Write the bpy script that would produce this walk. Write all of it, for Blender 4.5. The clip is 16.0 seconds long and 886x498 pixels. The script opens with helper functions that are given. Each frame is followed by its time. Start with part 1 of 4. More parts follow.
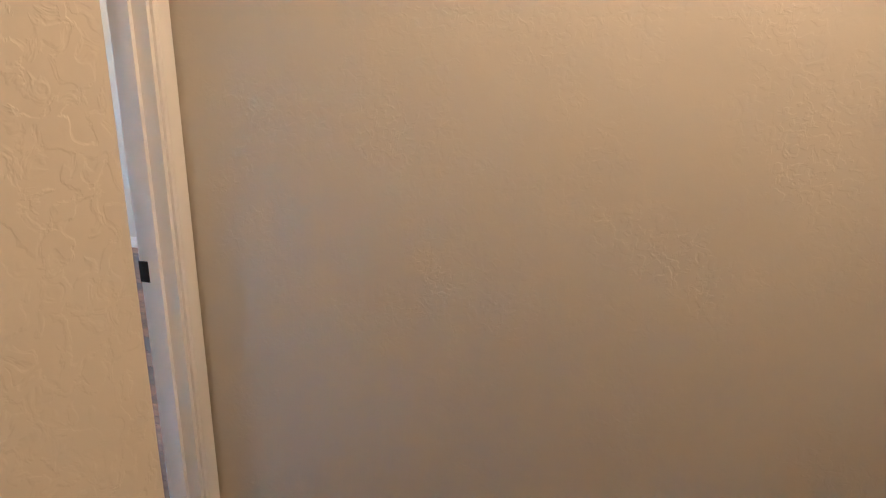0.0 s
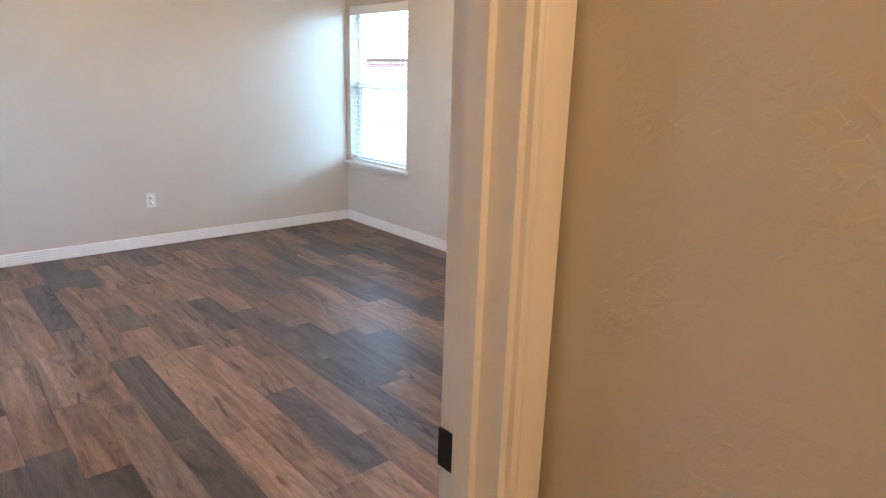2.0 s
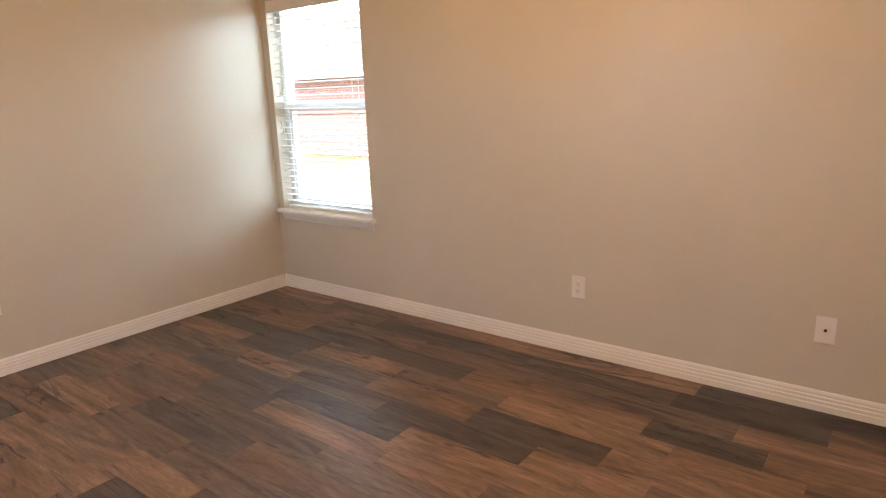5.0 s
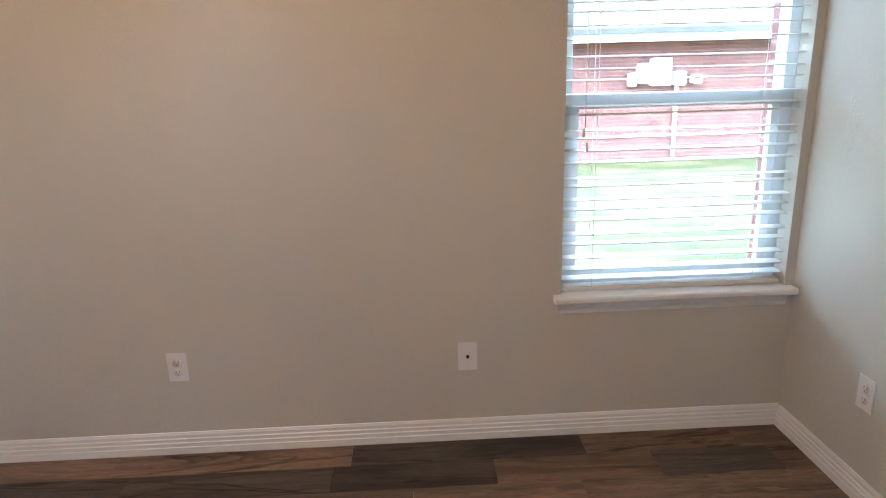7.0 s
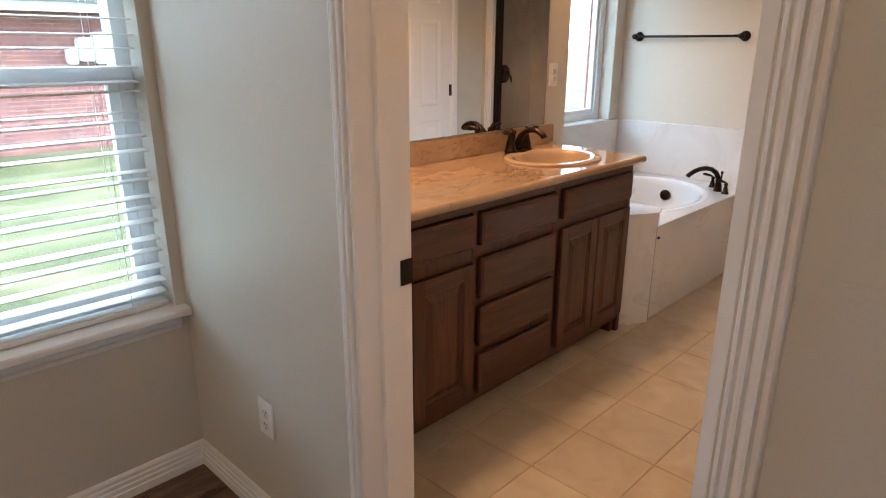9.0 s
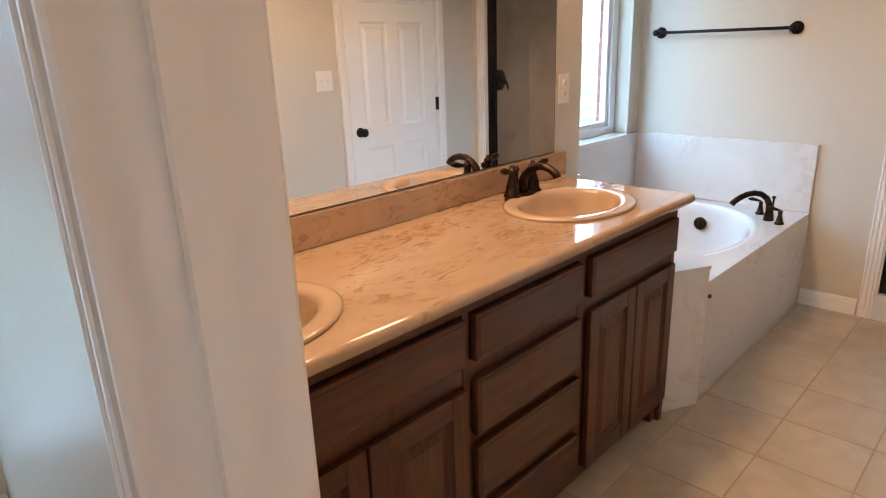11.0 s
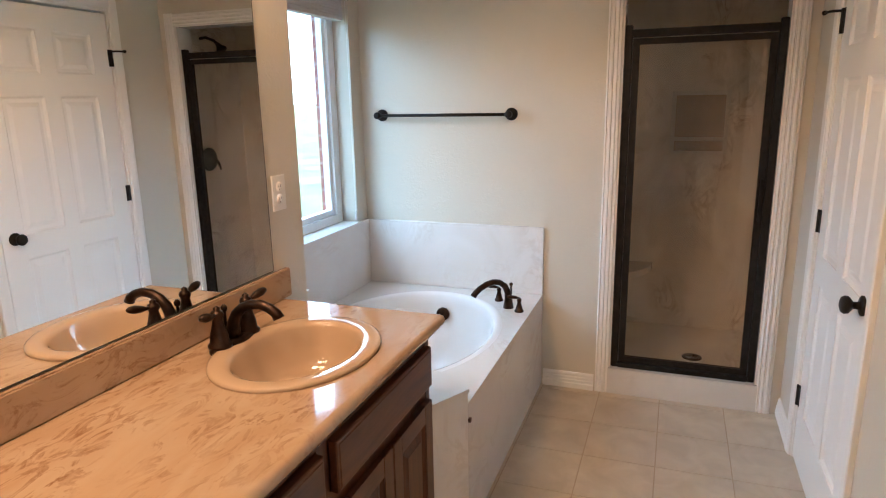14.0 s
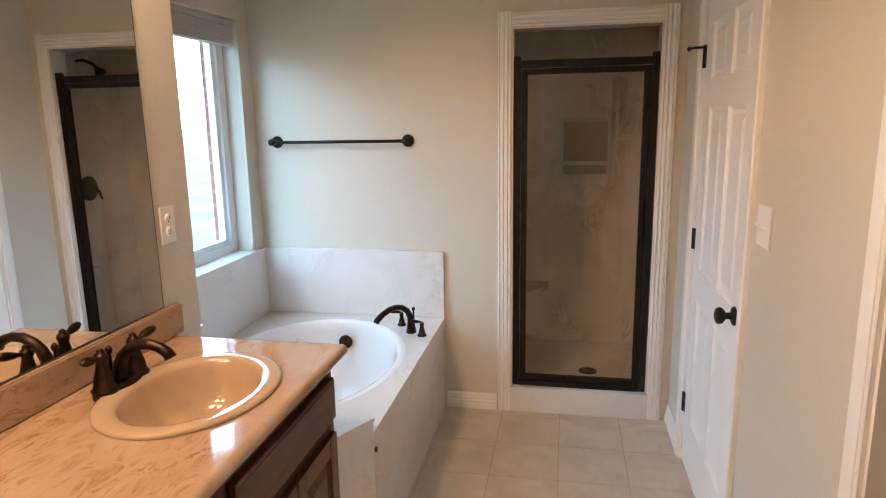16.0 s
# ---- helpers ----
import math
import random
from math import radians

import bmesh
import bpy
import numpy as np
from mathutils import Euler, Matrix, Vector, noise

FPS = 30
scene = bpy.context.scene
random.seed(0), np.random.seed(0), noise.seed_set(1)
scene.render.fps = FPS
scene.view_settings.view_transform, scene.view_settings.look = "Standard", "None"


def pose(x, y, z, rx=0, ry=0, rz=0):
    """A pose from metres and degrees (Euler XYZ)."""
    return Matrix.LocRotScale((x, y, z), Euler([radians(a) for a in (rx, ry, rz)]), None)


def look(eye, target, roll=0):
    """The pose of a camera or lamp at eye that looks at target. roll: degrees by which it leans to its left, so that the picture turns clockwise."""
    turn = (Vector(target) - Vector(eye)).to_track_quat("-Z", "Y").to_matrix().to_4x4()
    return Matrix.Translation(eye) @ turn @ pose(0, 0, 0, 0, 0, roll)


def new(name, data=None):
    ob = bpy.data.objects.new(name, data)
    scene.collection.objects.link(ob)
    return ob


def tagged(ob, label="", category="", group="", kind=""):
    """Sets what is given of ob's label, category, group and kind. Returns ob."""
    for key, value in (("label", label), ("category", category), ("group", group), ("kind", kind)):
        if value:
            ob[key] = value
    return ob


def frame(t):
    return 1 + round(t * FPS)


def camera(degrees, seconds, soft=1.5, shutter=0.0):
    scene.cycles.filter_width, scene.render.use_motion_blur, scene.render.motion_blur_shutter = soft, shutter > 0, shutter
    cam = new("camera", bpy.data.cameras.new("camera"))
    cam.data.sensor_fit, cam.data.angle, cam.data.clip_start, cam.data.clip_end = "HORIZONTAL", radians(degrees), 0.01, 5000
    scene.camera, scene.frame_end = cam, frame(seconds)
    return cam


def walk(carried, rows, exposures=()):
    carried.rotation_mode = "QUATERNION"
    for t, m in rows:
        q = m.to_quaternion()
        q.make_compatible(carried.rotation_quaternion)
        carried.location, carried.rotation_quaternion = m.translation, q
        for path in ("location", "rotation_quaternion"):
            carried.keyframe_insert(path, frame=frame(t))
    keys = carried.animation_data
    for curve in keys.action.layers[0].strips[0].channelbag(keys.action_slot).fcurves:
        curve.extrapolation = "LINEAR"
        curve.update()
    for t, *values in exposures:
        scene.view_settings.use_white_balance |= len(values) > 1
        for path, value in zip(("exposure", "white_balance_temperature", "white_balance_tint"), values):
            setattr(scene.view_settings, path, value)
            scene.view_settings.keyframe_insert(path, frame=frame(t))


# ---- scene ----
cam = camera(69.7, 16.0, 1.15)
PATH = [
    (0, (6.014, -4.243, 1.461), (5.485, -2.393, 0.916), 0.4),
    (0.5, (5.934, -4.02, 1.441), (5.163, -2.272, 0.848), -0.3),
    (1, (5.824, -3.725, 1.424), (4.616, -2.268, 0.777), 1.7),
    (1.5, (5.622, -3.536, 1.413), (4.224, -2.244, 0.802), 0.6),
    (2, (5.352, -3.394, 1.43), (3.9, -2.125, 0.899), 1.7),
    (2.5, (5.086, -3.252, 1.434), (3.632, -1.967, 0.951), 1.3),
    (3, (4.814, -3.172, 1.447), (3.318, -1.925, 0.991), 2.1),
    (5.5, (3.574, -2.775, 1.33), (2.575, -1.109, 0.856), -2.1),
    (6, (3.424, -2.636, 1.308), (2.686, -0.834, 0.854), -1.0),
    (6.5, (3.353, -2.443, 1.391), (2.921, -0.555, 0.893), -1.0),
    (7, (3.315, -2.258, 1.414), (3.393, -0.332, 0.882), -1.6),
    (7.5, (3.339, -2.17, 1.4), (3.953, -0.359, 0.814), -1.4),
    (8, (3.514, -2.128, 1.38), (4.565, -0.531, 0.793), -2.0),
    (8.5, (3.771, -2.032, 1.389), (5.017, -0.577, 0.813), -0.7),
    (9, (3.965, -1.918, 1.386), (5.331, -0.59, 0.777), 0.2),
    (9.5, (4.138, -1.753, 1.407), (5.567, -0.481, 0.825), -1.0),
    (10, (4.318, -1.628, 1.38), (5.729, -0.351, 0.766), -0.3),
    (10.2, (4.401, -1.593, 1.391), (5.773, -0.256, 0.82), -0.5),
    (12.3, (4.873, -1.141, 1.446), (6.258, 0.137, 0.778), -3.5),
    (12.5, (4.954, -1.136, 1.454), (6.369, 0.125, 0.815), -2.9),
    (13, (5.061, -1.137, 1.462), (6.566, 0.005, 0.807), -3.3),
    (13.5, (5.076, -1.131, 1.495), (6.77, -0.241, 0.914), -0.9),
    (14, (5.076, -1.141, 1.533), (6.903, -0.471, 1.073), -1.1),
    (14.5, (5.073, -1.145, 1.542), (6.968, -0.661, 1.123), -0.6),
    (15, (5.072, -1.145, 1.547), (6.978, -0.702, 1.131), -0.9),
    (15.5, (5.07, -1.148, 1.546), (6.983, -0.729, 1.142), -1.2),
    (16, (5.07, -1.146, 1.547), (6.994, -0.771, 1.152), -1.0),
]
EXPOSURES = [(0, 3.15, 3950, 0), (1.0, 3.05, 4450, 2), (2.0, 2.9, 4750, 2), (3.2, 2.55, 6000, 5), (5.5, 2.45, 6600, 12), (6.4, 2.45, 5300, 4), (7.2, 1.95, 5300, 5), (8.5, 1.6, 5700, 6), (10.0, 1.9, 5300, 4), (12.5, 1.75, 5050, 2), (16, 1.83, 5050, 0)]
walk(cam, [(t, look(eye, target, roll)) for t, eye, target, roll in PATH], EXPOSURES)

# ---- world, sun and lamps ----
world = bpy.data.worlds.new("sky")
scene.world = world
world.use_nodes = True
wn = world.node_tree
sky = wn.nodes.new("ShaderNodeTexSky")
sky.sky_type, sky.sun_disc = "NISHITA", False
sky.sun_elevation, sky.sun_rotation = radians(52), radians(195)
cloud = wn.nodes.new("ShaderNodeMix")
cloud.data_type = "RGBA"
cloud.inputs["Factor"].default_value = 0.7
cloud.inputs["B"].default_value = (19.0, 22.0, 26.0, 1)
wn.links.new(sky.outputs[0], cloud.inputs["A"])
wn.links.new(cloud.outputs["Result"], wn.nodes["Background"].inputs[0])
wn.nodes["Background"].inputs[1].default_value = 0.18


def lamp(name, kind, m, power, colour, size=0.2, size_y=None):
    data = bpy.data.lights.new(name, kind)
    data.energy, data.color = power, colour
    if kind == "AREA":
        data.size = size
        if size_y:
            data.shape, data.size_y = "RECTANGLE", size_y
    elif kind == "SUN":
        data.angle = size
    else:
        data.shadow_soft_size = size
    ob = new(name, data)
    ob.matrix_world = m
    return ob


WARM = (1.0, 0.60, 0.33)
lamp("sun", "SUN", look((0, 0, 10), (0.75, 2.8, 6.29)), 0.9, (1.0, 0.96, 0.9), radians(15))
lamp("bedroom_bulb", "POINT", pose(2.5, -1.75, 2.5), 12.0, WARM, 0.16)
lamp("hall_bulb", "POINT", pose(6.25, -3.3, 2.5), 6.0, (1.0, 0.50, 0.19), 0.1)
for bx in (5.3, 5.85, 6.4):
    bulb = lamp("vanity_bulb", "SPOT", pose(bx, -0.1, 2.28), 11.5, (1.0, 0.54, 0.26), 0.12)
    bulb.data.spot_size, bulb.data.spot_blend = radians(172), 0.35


# ---- materials ----
def shader(name, rough=0.5, metal=0.0):
    m = bpy.data.materials.new(name)
    m.use_nodes = True
    t = m.node_tree
    b = t.nodes["Principled BSDF"]
    b.inputs["Roughness"].default_value, b.inputs["Metallic"].default_value = rough, metal
    return m, t, b


def coords(t, scale=(1, 1, 1), kind="Object"):
    tc, mp = t.nodes.new("ShaderNodeTexCoord"), t.nodes.new("ShaderNodeMapping")
    mp.inputs["Scale"].default_value = scale
    t.links.new(tc.outputs[kind], mp.inputs[0])
    return mp.outputs[0]


def tex(t, vec, scale, detail=4.0, distortion=0.0, rough=0.5):
    n = t.nodes.new("ShaderNodeTexNoise")
    n.inputs["Scale"].default_value, n.inputs["Detail"].default_value = scale, detail
    n.inputs["Distortion"].default_value, n.inputs["Roughness"].default_value = distortion, rough
    t.links.new(vec, n.inputs["Vector"])
    return n.outputs[0]


def ramp(t, value, stops):
    r = t.nodes.new("ShaderNodeValToRGB")
    e = r.color_ramp.elements
    while len(e) < len(stops):
        e.new(0.5)
    for el, (p, c) in zip(e, stops):
        el.position, el.color = p, (*c, 1) if len(c) == 3 else c
    t.links.new(value, r.inputs[0])
    return r.outputs[0]


def mix(t, fac, a, b, mode="MIX"):
    n = t.nodes.new("ShaderNodeMix")
    n.data_type, n.blend_type = "RGBA", mode
    for sock, v in ((n.inputs["Factor"], fac), (n.inputs["A"], a), (n.inputs["B"], b)):
        if isinstance(v, (int, float)):
            sock.default_value = v
        elif isinstance(v, tuple):
            sock.default_value = (*v, 1)
        else:
            t.links.new(v, sock)
    return n.outputs["Result"]


def bump(t, b, height, strength=0.2, distance=0.002):
    n = t.nodes.new("ShaderNodeBump")
    n.inputs["Strength"].default_value, n.inputs["Distance"].default_value = strength, distance
    t.links.new(height, n.inputs["Height"])
    t.links.new(n.outputs[0], b.inputs["Normal"])


def paint(name, colour, rough, grain=90.0, strength=0.15, dist=0.0015, vary=0.05, splat=False):
    m, t, b = shader(name, rough)
    v = coords(t, kind="Object")
    big = tex(t, v, 1.3, 3)
    lo, hi = tuple(c * (1 - vary) for c in colour), tuple(min(1, c * (1 + vary)) for c in colour)
    t.links.new(ramp(t, big, [(0.3, lo), (0.7, hi)]), b.inputs["Base Color"])
    fine = tex(t, v, grain, 4, 0.3)
    if splat:
        blob = ramp(t, tex(t, v, 48, 3, 0.8), [(0.47, (0, 0, 0)), (0.56, (1, 1, 1))])
        patch = ramp(t, tex(t, v, 7, 3, 0.4), [(0.42, (0.15, 0.15, 0.15)), (0.6, (1, 1, 1))])
        fine = mix(t, 0.85, fine, mix(t, 1.0, blob, patch, "MULTIPLY"))
    bump(t, b, fine, strength, dist)
    return m


WALL = paint("greige_wall_paint", (0.615, 0.57, 0.478), 0.34, 120, 0.2, 0.0024, 0.03, True)
CEIL = paint("ceiling_paint", (0.8, 0.78, 0.74), 0.8, 60, 0.4, 0.002)
TRIM = paint("white_trim_paint", (0.83, 0.81, 0.77), 0.35, 200, 0.05, 0.0005, 0.03)
DOORW = paint("white_door_paint", (0.85, 0.84, 0.81), 0.32, 160, 0.08, 0.0005, 0.02)
VINYL = paint("white_vinyl", (0.8, 0.81, 0.82), 0.4, 300, 0.02)
PLATE = paint("white_plate_plastic", (0.8, 0.78, 0.74), 0.35, 300, 0.02)
BRICKM, _t, _b = shader("red_brick", 0.9)
_v = coords(_t)
_br = _t.nodes.new("ShaderNodeTexBrick")
_br.inputs["Color1"].default_value, _br.inputs["Color2"].default_value = (0.24, 0.075, 0.055, 1), (0.16, 0.055, 0.05, 1)
_br.inputs["Mortar"].default_value = (0.42, 0.36, 0.32, 1)
_br.inputs["Scale"].default_value, _br.inputs["Mortar Size"].default_value = 1.0, 0.006
_br.inputs["Brick Width"].default_value, _br.inputs["Row Height"].default_value = 0.21, 0.075
_sw = _t.nodes.new("ShaderNodeSeparateXYZ")
_cb = _t.nodes.new("ShaderNodeCombineXYZ")
_ad = _t.nodes.new("ShaderNodeMath")
_t.links.new(_v, _sw.inputs[0])
_t.links.new(_sw.outputs[0], _ad.inputs[0])
_t.links.new(_sw.outputs[1], _ad.inputs[1])
_t.links.new(_ad.outputs[0], _cb.inputs[0])
_t.links.new(_sw.outputs[2], _cb.inputs[1])
_t.links.new(_cb.outputs[0], _br.inputs["Vector"])
_t.links.new(mix(_t, 0.5, _br.outputs[0], ramp(_t, tex(_t, _v, 3.0, 5), [(0.3, (0.12, 0.045, 0.045)), (0.7, (0.32, 0.14, 0.10))])), _b.inputs["Base Color"])


def wood(name, dark, light, along, rough=0.4, per_object=None, scale=1.0):
    """Grain that runs along the axis with the small factor in along."""
    m, t, b = shader(name, rough)
    v = coords(t, along)
    info = t.nodes.new("ShaderNodeObjectInfo")
    sh = t.nodes.new("ShaderNodeVectorMath")
    sc = t.nodes.new("ShaderNodeVectorMath")
    sc.operation = "SCALE"
    sc.inputs[0].default_value = (37.0, 53.0, 11.0)
    t.links.new(info.outputs["Random"], sc.inputs["Scale"])
    t.links.new(v, sh.inputs[0])
    t.links.new(sc.outputs[0], sh.inputs[1])
    v2 = sh.outputs[0]
    rings = tex(t, v2, 7 * scale, 6, 1.6, 0.6)
    pores = tex(t, v2, 40 * scale, 3, 0.4)
    base = ramp(t, rings, [(0.3, dark), (0.5, tuple((a + c) / 2 for a, c in zip(dark, light))), (0.68, light)])
    base = mix(t, 0.35, base, ramp(t, pores, [(0.35, tuple(c * 0.5 for c in dark)), (0.6, light)]), "MULTIPLY")
    if per_object:
        base = mix(t, 1.0, base, ramp(t, info.outputs["Random"], per_object), "MULTIPLY")
    t.links.new(base, b.inputs["Base Color"])
    bump(t, b, pores, 0.25, 0.0008)
    return m, t, b


CHERRY = wood("stained_oak_cabinet", (0.062, 0.018, 0.008), (0.17, 0.058, 0.024), (3.2, 3.2, 0.35), 0.33)[0]
CHERRY_H = wood("stained_oak_cabinet_level_grain", (0.062, 0.018, 0.008), (0.17, 0.058, 0.024), (0.35, 3.2, 3.2), 0.33)[0]
PLANKM = bpy.data.materials.new("wood_look_plank")
PLANKM.use_nodes = True
_t = PLANKM.node_tree
_b = _t.nodes["Principled BSDF"]
_b.inputs["Roughness"].default_value = 0.42
_b.inputs["Specular IOR Level"].default_value = 0.35
_info = _t.nodes.new("ShaderNodeObjectInfo")
_v = coords(_t, (0.36, 2.4, 1))
_sc = _t.nodes.new("ShaderNodeVectorMath")
_sc.operation = "SCALE"
_sc.inputs[0].default_value = (61.0, 97.0, 13.0)
_t.links.new(_info.outputs["Random"], _sc.inputs["Scale"])
_sh = _t.nodes.new("ShaderNodeVectorMath")
_t.links.new(_v, _sh.inputs[0])
_t.links.new(_sc.outputs[0], _sh.inputs[1])
_tone = ramp(_t, _info.outputs["Random"], [(0.0, (0.10, 0.084, 0.078)), (0.2, (0.125, 0.108, 0.104)), (0.24, (0.21, 0.145, 0.108)), (0.5, (0.26, 0.168, 0.115)),
                                           (0.52, (0.17, 0.128, 0.104)), (0.76, (0.22, 0.17, 0.14)), (0.78, (0.31, 0.21, 0.148)), (1.0, (0.27, 0.19, 0.145))])
_tone.node.color_ramp.interpolation = "LINEAR"
_big = ramp(_t, tex(_t, _sh.outputs[0], 2.6, 6, 2.2, 0.6), [(0.26, (0.24, 0.23, 0.235)), (0.42, (0.60, 0.58, 0.57)), (0.55, (0.86, 0.83, 0.80)), (0.74, (1.2, 1.13, 1.06))])
_fine = tex(_t, _sh.outputs[0], 22, 5, 2.5, 0.6)
_knot = ramp(_t, tex(_t, _sh.outputs[0], 3.4, 2, 3.0), [(0.25, (0.22, 0.18, 0.16)), (0.36, (1, 1, 1))])
_wave = _t.nodes.new("ShaderNodeTexWave")
_wave.bands_direction, _wave.wave_profile = "Y", "SAW"
for _k, _x in (("Scale", 3.2), ("Distortion", 9.0), ("Detail", 3.0), ("Detail Scale", 0.9), ("Detail Roughness", 0.6)):
    _wave.inputs[_k].default_value = _x
_t.links.new(_sh.outputs[0], _wave.inputs["Vector"])
_cath = ramp(_t, _wave.outputs["Fac"], [(0.0, (0.62, 0.58, 0.56)), (0.35, (1, 1, 1)), (0.8, (1.05, 1.04, 1.03)), (1.0, (0.7, 0.66, 0.64))])
_split = ramp(_t, tex(_t, _sh.outputs[0], 1.5, 5, 1.2, 0.55), [(0.485, (1, 1, 1)), (0.5, (0.2, 0.16, 0.14)), (0.515, (1, 1, 1))])
_here = ramp(_t, tex(_t, _sh.outputs[0], 1.1, 2), [(0.5, (0, 0, 0)), (0.6, (1, 1, 1))])
_c = mix(_t, 1.0, _tone, _big, "MULTIPLY")
_c = mix(_t, 0.8, _c, _knot, "MULTIPLY")
_c = mix(_t, 0.35, _c, _cath, "MULTIPLY")
_c = mix(_t, 1.0, _c, mix(_t, _here, (1, 1, 1), _split), "MULTIPLY")
_c = mix(_t, 0.5, _c, ramp(_t, _fine, [(0.35, (0.5, 0.46, 0.44)), (0.6, (1.15, 1.12, 1.1))]), "MULTIPLY")
_t.links.new(_c, _b.inputs["Base Color"])
bump(_t, _b, _fine, 0.2, 0.0006)

TILEM, _t, _b = shader("beige_ceramic_tile", 0.38)
_v = coords(_t)
_info = _t.nodes.new("ShaderNodeObjectInfo")
_c = ramp(_t, tex(_t, _v, 7, 5, 0.8), [(0.3, (0.50, 0.42, 0.32)), (0.7, (0.62, 0.54, 0.43))])
_c = mix(_t, 0.25, _c, ramp(_t, _info.outputs["Random"], [(0, (0.8, 0.78, 0.76)), (1, (1.1, 1.1, 1.1))]), "MULTIPLY")
_t.links.new(_c, _b.inputs["Base Color"])
bump(_t, _b, tex(_t, _v, 45, 4), 0.12, 0.001)
GROUT = paint("tan_grout", (0.46, 0.37, 0.27), 0.9, 120, 0.3)


def stroked(name, base, tint, stroke, rough):
    """Poured marble with brushed streaks gathered in patches."""
    m, t, b = shader(name, rough)
    v = coords(t, (0.9, 1.5, 1.2))
    cloud = ramp(t, tex(t, v, 4.0, 5, 1.4), [(0.32, base), (0.72, tint)])
    dash = ramp(t, tex(t, coords(t, (1.0, 2.0, 1.6)), 8.5, 5, 2.6, 0.6), [(0.5, (0, 0, 0)), (0.6, (1, 1, 1)), (0.72, (0.25, 0.25, 0.25))])
    patch = ramp(t, tex(t, v, 3.1, 4, 0.9), [(0.45, (0, 0, 0)), (0.62, (1, 1, 1))])
    soft = ramp(t, tex(t, v, 20, 4, 1.5), [(0.3, (0.25, 0.25, 0.25)), (0.7, (0.95, 0.95, 0.95))])
    f = mix(t, 1.0, mix(t, 1.0, dash, patch, "MULTIPLY"), soft, "MULTIPLY")
    t.links.new(mix(t, f, cloud, stroke), b.inputs["Base Color"])
    b.inputs["Coat Weight"].default_value, b.inputs["Coat Roughness"].default_value = 0.5, 0.04
    return m


def marble(name, base, vein, amount, rough=0.12, freq=5.0):
    m, t, b = shader(name, rough)
    v = coords(t, (1.0, 1.7, 1.3))
    swirl = tex(t, v, freq, 7, 2.4, 0.62)
    wisps = ramp(t, swirl, [(0.44, (0, 0, 0)), (0.5, (1, 1, 1)), (0.56, (0, 0, 0))])
    patch = ramp(t, tex(t, v, freq * 0.5, 4, 1.0), [(0.48, (0, 0, 0)), (0.68, (1, 1, 1))])
    cloud = ramp(t, tex(t, v, freq * 0.7, 5, 1.2), [(0.35, base), (0.75, tuple(0.72 * a + 0.28 * c for a, c in zip(base, vein)))])
    f = mix(t, 1.0, wisps, patch, "MULTIPLY")
    f = mix(t, 1.0, f, (amount, amount, amount), "MULTIPLY")
    t.links.new(mix(t, f, cloud, vein), b.inputs["Base Color"])
    b.inputs["Coat Weight"].default_value, b.inputs["Coat Roughness"].default_value = 0.4, 0.05
    return m


COUNTER = stroked("cultured_marble_counter", (0.46, 0.33, 0.215), (0.40, 0.26, 0.15), (0.21, 0.10, 0.043), 0.10)
TUBM = marble("white_cultured_marble", (0.73, 0.71, 0.685), (0.50, 0.42, 0.35), 0.5, 0.16, 2.6)
# niche marble: the shade inside the recess is put into its brown
SHADED_NICHEM = marble("shaded_niche_marble", (0.46, 0.34, 0.24), (0.2, 0.12, 0.07), 0.8, 0.25, 4.0)
SHOWERM = marble("shower_marble", (0.86, 0.81, 0.74), (0.36, 0.25, 0.17), 0.75, 0.2, 3.0)
BISQUE = paint("bisque_porcelain", (0.45, 0.325, 0.215), 0.07, 300, 0.0)
ACRYL = paint("white_tub_acrylic", (0.75, 0.74, 0.73), 0.12, 300, 0.0)
BRONZE, _t, _b = shader("oil_rubbed_bronze", 0.36, 0.85)
_t.links.new(ramp(_t, tex(_t, coords(_t), 28, 4), [(0.35, (0.018, 0.011, 0.008)), (0.7, (0.06, 0.032, 0.02))]), _b.inputs["Base Color"])
BLACK, _t, _b = shader("black_hardware", 0.5, 0.0)
_b.inputs["Specular IOR Level"].default_value = 0.2
_t.links.new(ramp(_t, tex(_t, coords(_t), 40, 3), [(0.3, (0.007, 0.006, 0.006)), (0.7, (0.02, 0.017, 0.015))]), _b.inputs["Base Color"])
MIRRORM, _t, _b = shader("mirror_silver", 0.005, 1.0)
_b.inputs["Base Color"].default_value = (0.94, 0.95, 0.94, 1)
DARKSLOT = paint("dark_slot", (0.03, 0.028, 0.026), 0.6)
SLATM = paint("white_blind_slat", (0.82, 0.81, 0.78), 0.4, 200, 0.05)
SHADEF = paint("grey_raised_shade", (0.5, 0.48, 0.46), 0.7, 200, 0.2)


def glass(name, tint, rough=0.0, keep=0.92):
    """Thin pane: mostly clear, with a little mirror gloss."""
    m = bpy.data.materials.new(name)
    m.use_nodes = True
    t = m.node_tree
    t.nodes.remove(t.nodes["Principled BSDF"])
    tr, gl, mx = t.nodes.new("ShaderNodeBsdfTransparent"), t.nodes.new("ShaderNodeBsdfGlossy"), t.nodes.new("ShaderNodeMixShader")
    tr.inputs[0].default_value = (*tint, 1)
    gl.inputs["Roughness"].default_value = rough
    mx.inputs[0].default_value = 1 - keep
    t.links.new(tr.outputs[0], mx.inputs[1])
    t.links.new(gl.outputs[0], mx.inputs[2])
    t.links.new(mx.outputs[0], t.nodes["Material Output"].inputs[0])
    return m


